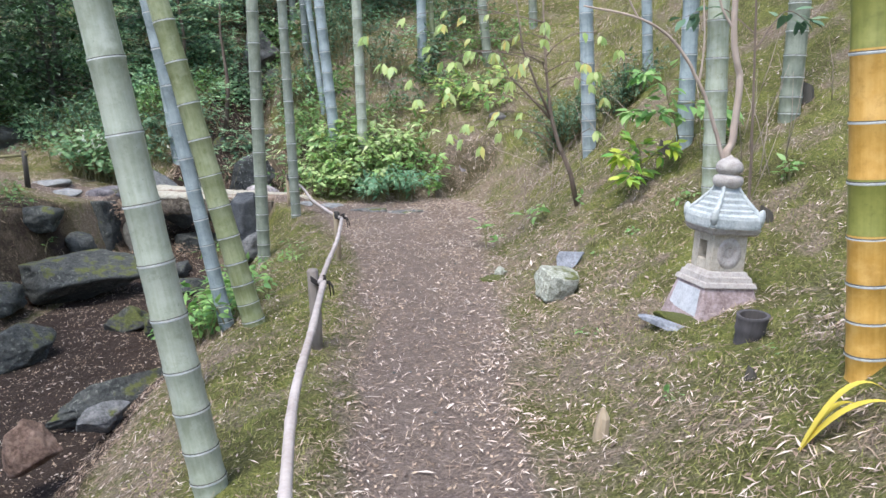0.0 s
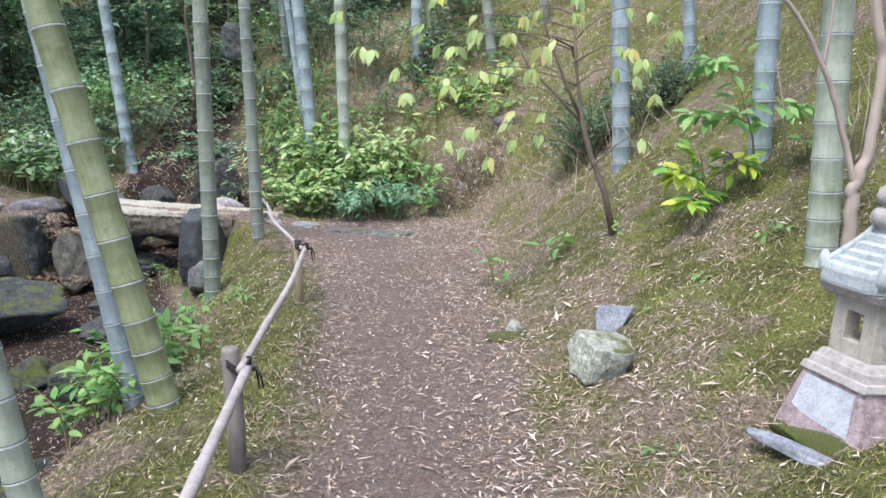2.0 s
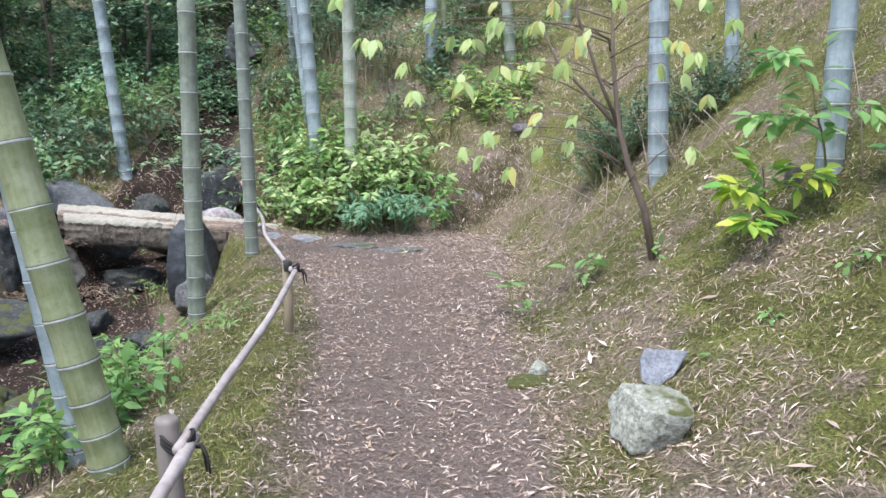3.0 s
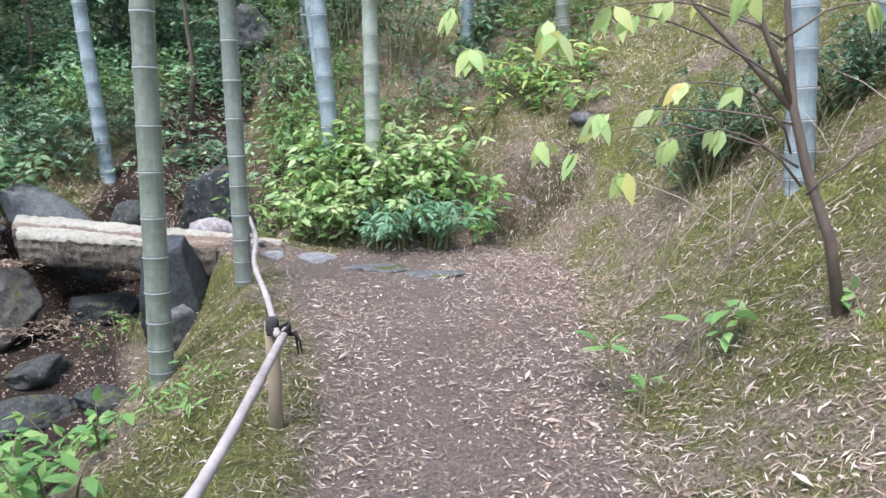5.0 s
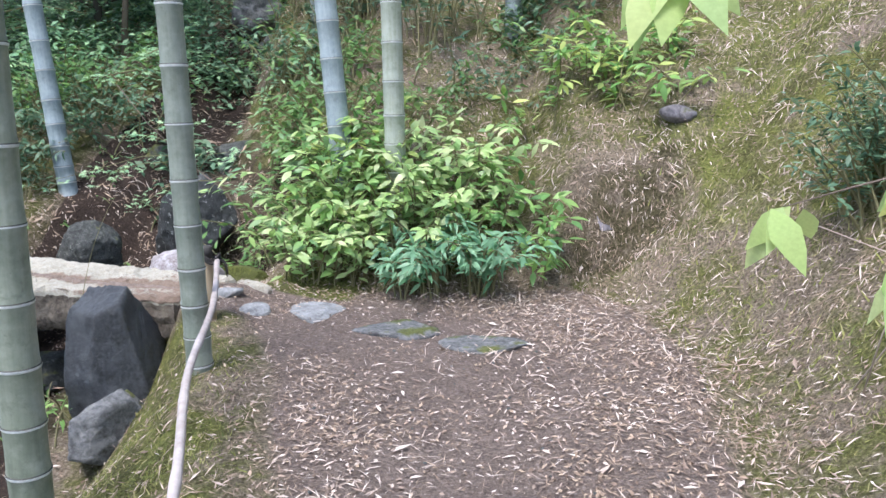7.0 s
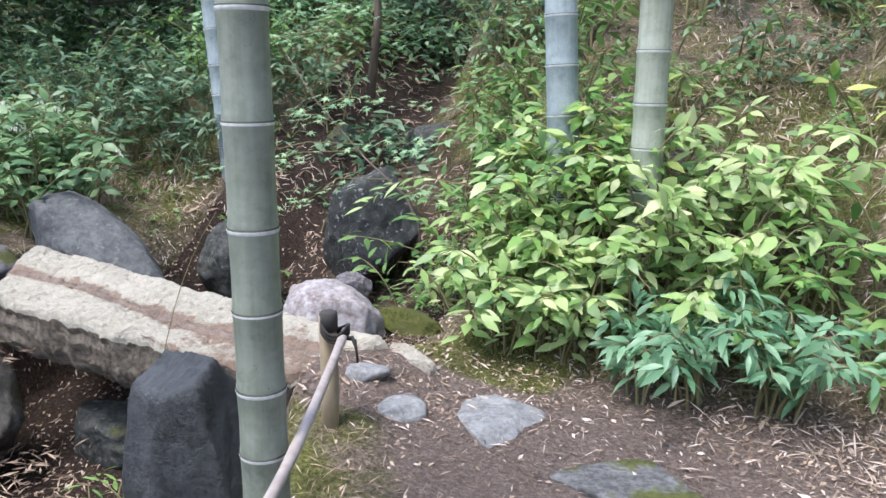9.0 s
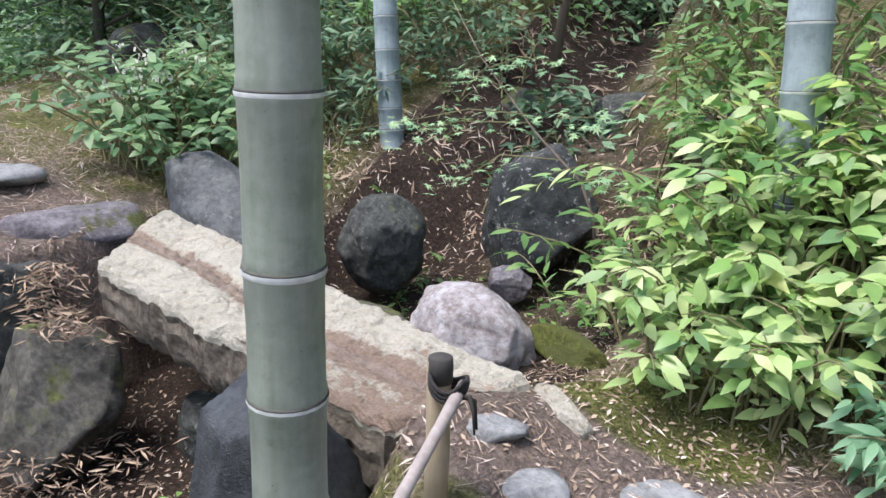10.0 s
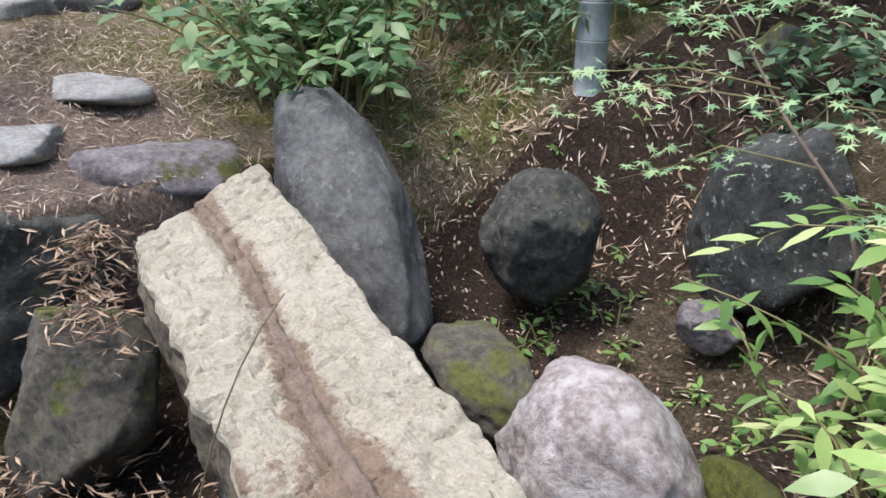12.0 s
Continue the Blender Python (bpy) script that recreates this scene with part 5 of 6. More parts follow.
v = (np.array([(-0.007, 0, 0), (0.007, 0, 0), (0.007, 0, 0.014), (-0.007, 0, 0.014)])[None] + p[:, None]).reshape(-1, 3)
v += rs.normal(0, 0.004, v.shape)
f = (np.array([(0, 1, 2), (0, 2, 3)])[None] + 4 * np.arange(n)[:, None, None]).reshape(-1, 3)
part("blossom", arrays_mesh("blossom", v, f, M_petal), bush, "tiny white flower clusters", kind="stuff")
shrub("flowering_bush", (-5.5, 11.9), "leafy green bush by the far path", "shrub", 44, 0.7, 0.6, 0, 0.11, BROAD, L_bush, 21, 60, 0.3, per=11, foot=0.25)
shrub("fern_clump", (-4.7, 12.5), "dark green ferns on the hillside", "fern", 20, 0.35, 0.45, 0, 0.09, LANCE, L_forest, 23, 0, 0.8, per=16, foot=0.12)
shrub("fern_clump", (-5.6, 13.2), "dark green ferns on the hillside", "fern", 20, 0.4, 0.5, 0, 0.09, LANCE, L_forest, 24, 0, 0.8, per=16, foot=0.12)
shrub("fern_clump", (-3.4, 12.9), "dark ground plants between the stream boulders", "plant", 18, 0.2, 0.25, 0, 0.06, BROAD, L_deep, 25, 0, 0.5, per=12, foot=0.16)
shrub("weed_patch", (-2.6, 11.8), "low green weeds in the stream bed", "plant", 14, 0.08, 0.16, 0, 0.05, BROAD, L_mid2, 26, 50, 0.5, per=7, foot=0.2)
shrub("weed_patch", (-2.35, 11.65), "low green weeds in the stream bed", "plant", 14, 0.1, 0.16, 0, 0.055, BROAD, L_mid2, 27, 50, 0.5, per=7, foot=0.16)
for k, (x, y) in enumerate(((-4.0, 12.2), (-4.5, 12.0), (-3.5, 12.0), (-4.1, 12.9), (-5.0, 12.4), (-3.45, 11.6))):
    shrub("weed_patch", (x, y), "small dark green weeds on the litter slope", "plant", 10, 0.13, 0.2, 0, 0.055, BROAD, L_mid, 30 + k, 0, 0.5, per=6, foot=0.18)
# seedlings on the slope
for k, (x, y, h, s, n) in enumerate(((0.40, 7.36, 0.34, 0.11, 2), (0.78, 7.5, 0.3, 0.12, 2), (0.5, 7.22, 0.22, 0.09, 2), (0.95, 7.5, 0.12, 0.09, 3), (1.45, 5.9, 0.08, 0.05, 4), (1.15, 5.75, 0.06, 0.05, 3), (1.9, 6.0, 0.1, 0.07, 4), (2.3, 6.5, 0.3, 0.08, 7), (2.5, 5.6, 0.22, 0.08, 6), (1.25, 7.1, 0.1, 0.07, 3), (1.5, 3.4, 0.06, 0.05, 3), (0.9, 4.5, 0.05, 0.04, 3), (1.0, 3.2, 0.06, 0.05, 3))):
    shrub("seedling", (x, y), "bright green broad-leaved seedling on the mossy slope", "seedling", n, h, 0.12, 0, s, BROAD, L_fresh, 50 + k, 40, 0.2, per=4, foot=0.02, group="seedlings of the slope", low=0.82)


def limb_leaves(r, pts, n, size, mats, spreadz=0.3, start=0.35):
    for i in range(n):
        s = start + (1 - start) * (i + r.random()) / n
        k = min(int(s * (len(pts) - 1)), len(pts) - 2)
        p = Vector(pts[k]).lerp(Vector(pts[k + 1]), s * (len(pts) - 1) - k)
        along = (Vector(pts[k + 1]) - Vector(pts[k])).normalized()
        side = along.cross(Vector((0, 0, 1))).normalized() * (1 if i % 2 else -1)
        dr = along * r.uniform(-0.1, 0.9) + side * r.uniform(0.4, 1.0) + Vector((0, 0, r.uniform(-0.75, 0.2)))
        p = p + dr.normalized() * size * r.uniform(0.0, 0.7)
        mats.append(frame_at(p, dr, (r.gauss(0, spreadz), r.gauss(0, spreadz) - 0.25, 1), size * r.uniform(0.75, 1.2)))


def tree_of(name, at, label, limbs, leafing, shape, material, bark, seed, category="tree", single=300):
    """A thin tree: limbs as (points, first radius, last radius); leafing as (limb, leaves, size)."""
    r = random.Random(seed)
    t = thing(name, at, label, category)
    o = Vector(at)
    mats = []
    for k, (pts, ra, rb) in enumerate(limbs):
        P = [Vector(p) - o for p in pts]
        fine = []
        for i in range(len(P) - 1):
            p0, p1, p2, p3 = P[max(i - 1, 0)], P[i], P[i + 1], P[min(i + 2, len(P) - 1)]
            for s in range(6):
                u = s / 6
                fine.append(0.5 * ((2 * p1) + (p2 - p0) * u + (2 * p0 - 5 * p1 + 4 * p2 - p3) * u * u + (3 * p1 - p0 - 3 * p2 + p3) * u ** 3) + Vector((r.gauss(0, 1), r.gauss(0, 1), 0)) * ra * 0.12)
        fine.append(P[-1])
        n = len(fine) - 1
        b = Build()
        b.tube(fine, [ra + (rb - ra) * i / n for i in range(n + 1)], 9)
        part("trunk" if k == 0 else "limb", b.mesh("limb", bark), t)
        for kk, cnt, size in leafing:
            if kk == k:
                limb_leaves(r, fine, cnt, size, mats)
    if mats:
        leaves_on(t, mats, shape, material, "leaf", single)
    return t


def whorl(r, tip, away, n, size, mats):
    """A few drooping leaves round the tip of a twig."""
    for i in range(n):
        a = (i - (n - 1) / 2) * 0.75 + r.gauss(0, 0.15)
        d = Matrix.Rotation(a, 3, "Z") @ Vector(away)
        mats.append(frame_at(Vector(tip) + Vector((r.gauss(0, 0.012), r.gauss(0, 0.012), 0)), d + Vector((0, 0, r.uniform(-0.9, -0.25))), (r.gauss(0, 0.35), -0.55, 0.8), size * r.uniform(0.75, 1.25), r.gauss(0, 0.4)))


def young_tree():
    r = random.Random(71)
    z0 = gz(1.25, 7.2)
    o = Vector((1.25, 7.2, z0))
    t = thing("young_tree", o, "slender leaning young tree with pale yellow-green autumn leaves", "tree")
    main = [(1.25, 7.2, z0 - 0.05), (1.17, 7.18, 0.72), (1.06, 7.17, 0.98), (0.99, 7.17, 1.22), (0.94, 7.17, 1.6), (0.9, 7.17, 2.3)]
    b = Build()
    for fork in ([(0.99, 7.17, 1.22), (0.86, 7.15, 1.5), (0.72, 7.14, 1.85), (0.66, 7.14, 2.3)], [(1.0, 7.17, 1.2), (0.8, 7.2, 1.42), (0.62, 7.22, 1.6), (0.5, 7.25, 1.85)]):
        part("limb", Build().tube([Vector(p) - o for p in fork], [0.013, 0.011, 0.009, 0.005], 8).mesh("limb", M_bark), t)
    b.tube([Vector(p) - o for p in main], [0.027, 0.023, 0.02, 0.017, 0.012, 0.006], 9)
    part("trunk", b.mesh("trunk", M_bark), t)
    tips = [((1.03, 7.17, 1.1), (0.7, 7.05, 1.15), (0.33, 6.97, 0.99), 5), ((0.99, 7.17, 1.25), (0.6, 6.9, 1.34), (0.2, 6.66, 1.2), 5), ((1.03, 7.17, 1.1), (0.6, 7.1, 1.16), (0.15, 7.08, 1.05), 4),
            ((0.99, 7.17, 1.25), (0.5, 7.25, 1.22), (0.07, 7.33, 1.08), 6), ((0.95, 7.17, 1.5), (0.4, 7.0, 1.6), (-0.22, 6.85, 1.42), 7), ((0.95, 7.17, 1.55), (0.5, 6.95, 1.62), (0.06, 6.75, 1.45), 7),
            ((0.93, 7.17, 1.8), (0.3, 7.1, 1.85), (-0.3, 7.2, 1.6), 6), ((0.93, 7.17, 1.9), (0.2, 7.3, 1.95), (-0.55, 7.3, 1.75), 6), ((0.93, 7.17, 1.8), (0.5, 7.2, 1.9), (0.1, 7.4, 1.75), 6),
            ((0.92, 7.17, 2.0), (0.7, 7.0, 2.0), (0.45, 6.8, 1.8), 6), ((0.93, 7.17, 1.7), (1.1, 7.0, 1.75), (1.28, 6.7, 1.62), 7), ((0.93, 7.17, 1.6), (1.15, 7.0, 1.6), (1.4, 6.8, 1.4), 6),
            ((0.92, 7.17, 1.95), (1.2, 7.0, 2.0), (1.5, 6.8, 1.8), 6), ((0.92, 7.17, 2.1), (0.4, 7.2, 2.2), (0.0, 7.0, 2.05), 6), ((0.93, 7.17, 1.75), (0.75, 6.8, 1.75), (0.55, 6.4, 1.55), 5),
            ((0.92, 7.17, 2.1), (0.9, 6.9, 2.1), (0.85, 6.6, 1.9), 6), ((0.92, 7.17, 2.2), (0.0, 7.3, 2.25), (-0.7, 7.4, 2.0), 6), ((1.06, 7.17, 0.98), (1.2, 7.0, 1.15), (1.35, 6.9, 1.12), 3), ((0.94, 7.17, 1.6), (0.7, 7.4, 1.7), (0.45, 7.6, 1.6), 5), ((0.93, 7.17, 1.85), (0.2, 7.0, 1.9), (-0.45, 6.95, 1.7), 6)]
    mats = []
    for a, m, e, n in tips:
        b = Build()
        a, m, e = Vector(a) - o, Vector(m) - o, Vector(e) - o
        a, m = a + Vector((0, 0, r.uniform(-0.22, -0.02))), m + Vector((r.gauss(0, 0.06), r.gauss(0, 0.06), r.uniform(0.02, 0.16)))
        pts = [a * (1 - s) ** 2 + m * 2 * s * (1 - s) + e * s * s + Vector((r.gauss(0, 0.006), 0, r.gauss(0, 0.006))) for s in [i / 8 for i in range(9)]]
        b.tube(pts, [0.0052 - 0.004 * i / 8 for i in range(9)], 6)
        part("twig", b.mesh("twig", M_bark), t)
        d = (e - m).normalized()
        whorl(r, pts[-1], d, n + 1, 0.108, mats)
        if n > 4:
            whorl(r, pts[6], d, 4, 0.11, mats)
            whorl(r, pts[4], d, 3, 0.1, mats)
    leaves_on(t, mats, leaf_shape(0.44, 0.16, 0.02), L_pale, "leaf", 300)


young_tree()

z0 = gz(1.72, 6.72)
tree_of("sapling", (1.72, 6.72, z0), "low sapling with bright yellow-green broad leaves", [
    ([(1.72, 6.72, z0 - 0.05), (1.7, 6.7, z0 + 0.18), (1.66, 6.66, z0 + 0.36)], 0.008, 0.003),
    ([(1.7, 6.7, z0 + 0.1), (1.56, 6.62, z0 + 0.24), (1.48, 6.58, z0 + 0.26)], 0.006, 0.002),
    ([(1.7, 6.7, z0 + 0.12), (1.84, 6.64, z0 + 0.3), (1.95, 6.6, z0 + 0.34)], 0.006, 0.002),
    ([(1.7, 6.7, z0 + 0.05), (1.6, 6.55, z0 + 0.1), (1.52, 6.45, z0 + 0.07)], 0.005, 0.002)],
    [(0, 34, 0.125), (1, 30, 0.125), (2, 26, 0.125), (3, 26, 0.115)], BROAD, L_bright, M_stem, 72, "sapling")
z0 = gz(2.05, 6.7)
tree_of("sapling", (2.05, 6.75, z0), "taller sapling with fresh green broad leaves on the slope", [
    ([(2.05, 6.75, z0 - 0.05), (2.0, 6.7, z0 + 0.25), (1.9, 6.65, z0 + 0.5), (1.85, 6.6, z0 + 0.75)], 0.009, 0.003),
    ([(1.95, 6.68, z0 + 0.35), (1.75, 6.55, z0 + 0.42), (1.55, 6.5, z0 + 0.42)], 0.006, 0.002),
    ([(1.92, 6.66, z0 + 0.45), (2.1, 6.5, z0 + 0.48), (2.35, 6.4, z0 + 0.42)], 0.006, 0.002),
    ([(1.88, 6.62, z0 + 0.6), (1.7, 6.5, z0 + 0.72), (1.6, 6.45, z0 + 0.74)], 0.005, 0.002)],
    [(0, 28, 0.135), (1, 36, 0.135), (2, 36, 0.135), (3, 24, 0.125)], BROAD, L_fresh, M_stem, 73, "sapling")

z0 = gz(1.88, 5.2)
tree_of("forked_tree", (1.88, 5.2, z0), "slender forked tree with pale bark behind the lantern", [
    ([(1.88, 5.2, z0 - 0.05), (1.87, 5.2, 0.85), (1.88, 5.2, 1.0), (1.93, 5.2, 1.15), (1.95, 5.2, 1.5), (1.9, 5.2, 1.8), (1.9, 5.2, 2.6)], 0.032, 0.018),
    ([(1.87, 5.2, 0.98), (1.8, 5.2, 1.2), (1.7, 5.18, 1.45), (1.5, 5.15, 1.75), (1.25, 5.1, 1.9), (0.9, 5.1, 1.98)], 0.016, 0.006),
    ([(1.68, 5.18, 1.5), (1.7, 5.18, 1.75), (1.68, 5.18, 2.1)], 0.008, 0.004),
    ([(1.9, 5.2, 1.82), (1.8, 5.2, 2.0), (1.76, 5.2, 2.3)], 0.01, 0.005),
    ([(1.25, 5.1, 1.9), (1.15, 5.1, 2.1), (1.1, 5.1, 2.4)], 0.006, 0.003)],
    [], BROAD, L_fresh, M_palebark, 74)
z0 = gz(2.1, 5.3)
tree_of("thin_sapling", (2.1, 5.3, z0), "thin upright sapling stem beside the bamboo", [
    ([(2.1, 5.3, z0 - 0.05), (2.09, 5.3, 1.3), (2.06, 5.3, 2.2)], 0.012, 0.006),
    ([(2.08, 5.3, 1.7), (2.3, 5.4, 1.95), (2.5, 5.5, 1.9)], 0.005, 0.002),
    ([(2.08, 5.3, 1.8), (1.9, 5.5, 2.0), (1.7, 5.6, 1.95)], 0.005, 0.002)],
    [(1, 14, 0.12), (2, 14, 0.12)], BROAD, L_forest, M_bark, 75)
# bare twigs and dry stalks on the slope
r = random.Random(5)
twigs = thing("dry_twigs", (1.2, 8.3, gz(1.2, 8.3)), "bare dry twigs and stalks on the slope", "twigs")
b = Build()
for i in range(26):
    p = Vector((r.gauss(0.0, 0.4), r.gauss(0, 0.5), 0))
    p.z = gz(1.2 + p.x, 8.3 + p.y) - gz(1.2, 8.3)
    d = Vector((r.gauss(0, 0.35), r.gauss(0, 0.3), r.uniform(0.1, 0.55)))
    b.tube([p, p + d * 0.5 + Vector((0, 0, 0.04)), p + d], [0.0035, 0.003, 0.0012], 5)
part("stalk", b.mesh("stalk", M_palebark), twigs, kind="stuff")
twigs = thing("dry_stalks", (2.45, 6.3, gz(2.45, 6.3)), "dry pale stalks standing on the slope", "twigs")
b = Build()
for i in range(16):
    p = Vector((r.gauss(0.0, 0.25), r.gauss(0, 0.3), 0))
    p.z = gz(2.45 + p.x, 6.3 + p.y) - gz(2.45, 6.3)
    d = Vector((r.gauss(0, 0.15), r.gauss(0, 0.15), r.uniform(0.3, 0.8)))
    b.tube([p, p + d * 0.5 + Vector((0.02, 0, 0.03)), p + d], [0.004, 0.003, 0.0012], 5)
part("stalk", b.mesh("stalk", M_palebark), twigs, kind="stuff")
# yellow strap leaves beside the path
strap = thing("strap_leaf_plant", (1.14, 2.35, gz(1.14, 2.35)), "yellow drooping strap leaves in moss", "plant")
for k, (dx, dy, h) in enumerate(((0.3, 0.05, 0.26), (0.34, 0.0, 0.2), (0.24, 0.1, 0.16))):
    b = Build()
    v = []
    for i in range(12):
        s = i / 11
        for e in (-1, 0, 1):
            v.append((dx * s + 0.0, dy * s + e * 0.016 * math.sin(math.pi * min(1, 0.15 + s * 0.85)), h * (2.4 * s - 1.7 * s * s) + 0.004 * abs(e)))
    b.add(v, [(i * 3 + j, i * 3 + j + 1, i * 3 + j + 4, i * 3 + j + 3) for i in range(11) for j in range(2)])
    part("leaf", b.mesh("leaf", L_yellow), strap)


# ---- maples over the stream ----
def maple(at, label, limbs, seed, leaf=0.07, per=24, single=150):
    r = random.Random(seed)
    t = thing("maple", at, label, "tree")
    o = Vector(at)
    mats = []
    for k, (pts, ra) in enumerate(limbs):
        P = [Vector(p) - o for p in pts]
        b = Build()
        b.tube(P, [ra * (1 - 0.75 * i / (len(P) - 1)) for i in range(len(P))], 7)
        part("trunk" if k == 0 else "limb", b.mesh("limb", M_stem if k else M_bark), t)
        if k == 0:
            continue
        for i in range(per):
            s = 0.25 + 0.75 * r.random()
            j = min(int(s * (len(P) - 1)), len(P) - 2)
            p = P[j].lerp(P[j + 1], s * (len(P) - 1) - j)
            p = p + Vector((r.gauss(0, 0.12), r.gauss(0, 0.12), r.gauss(-0.01, 0.025)))
            a = r.uniform(0, 6.28)
            mats.append(frame_at(p, (math.cos(a), math.sin(a), r.uniform(-0.5, 0.0)), (r.gauss(0, 0.25), r.gauss(0, 0.25) - 0.25, 1), leaf * r.uniform(0.7, 1.2)))
    leaves_on(t, mats, MAPLE, L_maple, "leaf", single)


maple((-2.52, 12.05, -0.05), "young maple branch with pale green star leaves over the stream", [
    ([(-2.52, 12.05, -0.05), (-2.55, 12.0, 0.38), (-2.64, 12.0, 0.55), (-2.91, 12.0, 0.76), (-3.1, 12.0, 0.95), (-3.25, 12.0, 1.1), (-3.5, 12.05, 1.4)], 0.009),
    ([(-2.95, 12.0, 0.84), (-3.28, 11.95, 0.84), (-3.74, 11.95, 0.72), (-4.35, 12.0, 0.58)], 0.004),
    ([(-2.95, 12.0, 0.8), (-3.3, 11.9, 0.78), (-3.6, 11.85, 0.68)], 0.004),
    ([(-2.75, 12.0, 0.64), (-3.04, 11.9, 0.64), (-3.2, 11.88, 0.52), (-3.42, 11.88, 0.4)], 0.004),
    ([(-3.1, 12.0, 0.95), (-3.25, 12.05, 1.0), (-3.5, 12.05, 1.0)], 0.004),
    ([(-2.85, 12.0, 0.72), (-2.75, 11.95, 0.85), (-2.5, 11.9, 0.88)], 0.004),
    ([(-3.2, 12.0, 1.05), (-3.0, 11.95, 1.12), (-2.7, 11.95, 1.1)], 0.004),
    ([(-2.64, 12.0, 0.55), (-2.5, 11.95, 0.6), (-2.3, 11.95, 0.58)], 0.004)], 81, 0.075, 30, 230)
sprig = thing("bamboo_grass_sprig", (-2.0, 11.3, gz(-2.0, 11.3)), "single arching sprig with narrow pale leaves", "plant")
o = Vector((-2.0, 11.3, gz(-2.0, 11.3)))
pts = [Vector(p) - o for p in ((-1.6, 11.4, 0.5), (-1.95, 11.32, 0.74), (-2.25, 11.3, 0.78), (-2.42, 11.3, 0.72), (-2.56, 11.3, 0.6))]
part("stem", Build().tube([pts[0] * (1 - s) + pts[1] * s if s < 1 else pts[1] for s in (0, 0.5, 1)] + pts[2:], [0.004, 0.0035, 0.003, 0.0025, 0.002, 0.0012], 6).mesh("stem", M_stem), sprig)
rr = random.Random(4)
leaf_me = arrays_mesh("leaf", *leaf_shape(0.24, 0.15, 0.02), L_sasa, True)
for k in range(14):
    s = 1 + 3 * k / 13
    q = pts[min(int(s), 3)].lerp(pts[min(int(s), 3) + 1], s - min(int(s), 3))
    part("leaf", leaf_me, sprig, "", frame_at(q, (-0.5, -0.3 if k % 2 else 0.3, rr.uniform(-0.6, 0.1)), (0, -0.5, 1), rr.uniform(0.08, 0.12)))
for k, (x, y, n) in enumerate(((-3.9, 14.0, 15), (-5.0, 15.2, 16), (-2.7, 15.8, 14), (-6.3, 14.6, 14), (-4.2, 17.4, 14))):
    r = random.Random(90 + k)
    z = gz(x, y)
    top = 2.6
    limbs = [([(x, y, z - 0.1), (x + 0.1, y, z + 0.8), (x + 0.05, y - 0.1, z + 1.7), (x + 0.1, y - 0.1, z + top)], 0.045)]
    for i in range(n):
        a, h = r.uniform(0, 6.28), r.uniform(0.4, top)
        ln = r.uniform(0.6, 1.3)
        e = Vector((math.cos(a), math.sin(a) - 0.35, 0)) * ln
        p = Vector((x + 0.06, y - 0.05, z + h))
        limbs.append(([p, p + e * 0.5 + Vector((0, 0, 0.12)), p + e + Vector((0, 0, 0.02))], 0.012))
    maple((x, y, z), "maple with layered sprays of small leaves on the hillside", limbs, 100 + k, 0.085, 46, 0)


# ---- the wooded hillside ----
def leaf_cloud(p, size, shape, rs, flat=0.35):
    """Leaves at many points, turned at random about the upright."""
    n = len(p)
    a = rs.uniform(0, 6.283, n)
    y = np.stack([np.cos(a), np.sin(a), rs.uniform(-0.7, 0.2, n)], -1)
    y /= np.linalg.norm(y, axis=1)[:, None]
    up = np.stack([rs.normal(0, flat, n), rs.normal(-0.2, flat, n), np.ones(n)], -1)
    x = np.cross(y, up)
    x /= np.linalg.norm(x, axis=1)[:, None]
    z = np.cross(x, y)
    s = (size * rs.uniform(0.65, 1.35, n))[:, None, None]
    m = np.stack([x, y, z], -1) * s
    v, f = shape
    out = (np.einsum("nij,kj->nki", m, v) + p[:, None, :]).reshape(-1, 3)
    return out, (f[None] + (np.arange(n) * len(v))[:, None, None]).reshape(-1, 3)


def forest_tree(x, y, h, seed, spread_r, leaves, material, low=0.12):
    r = random.Random(seed)
    z = gz(x, y)
    t = thing("forest_tree", (x, y, z - 0.1), "shaded leafy tree on the wooded hillside", "tree", "trees of the hillside")
    b = Build()
    bend = Vector((r.gauss(0, 0.3), r.gauss(0, 0.3), 0))
    b.tube([bend * (s * s) + Vector((0, 0, h * s)) for s in (0, 0.15, 0.35, 0.6, 0.85, 1)], [0.02 * h, 0.016 * h, 0.013 * h, 0.009 * h, 0.005 * h, 0.002 * h], 9)
    tips = []
    for i in range(26):
        s = r.uniform(low, 0.97)
        a = r.uniform(0, 6.28)
        p = bend * (s * s) + Vector((0, 0, h * s))
        e = Vector((math.cos(a), math.sin(a), r.uniform(-0.1, 0.4))) * spread_r * r.uniform(0.4, 1.0)
        b.tube([p, p + e * 0.5 + Vector((0, 0, 0.1)), p + e], [0.006 * h, 0.004 * h, 0.0015 * h], 5)
        tips += [p + e, p + e * 0.7, p + e * 0.5 + Vector((0, 0, 0.1))]
    part("trunk", b.mesh("trunk", M_trunk), t)
    rs = np.random.RandomState(seed)
    c = np.array([tuple(p) for p in tips])[rs.randint(0, len(tips), leaves)]
    v, f = leaf_cloud(c + rs.normal(0, 1, (leaves, 3)) * (0.34, 0.34, 0.1), 0.115, QUAD, rs)
    part("crown", arrays_mesh("crown", v, f, material), t, kind="stuff")


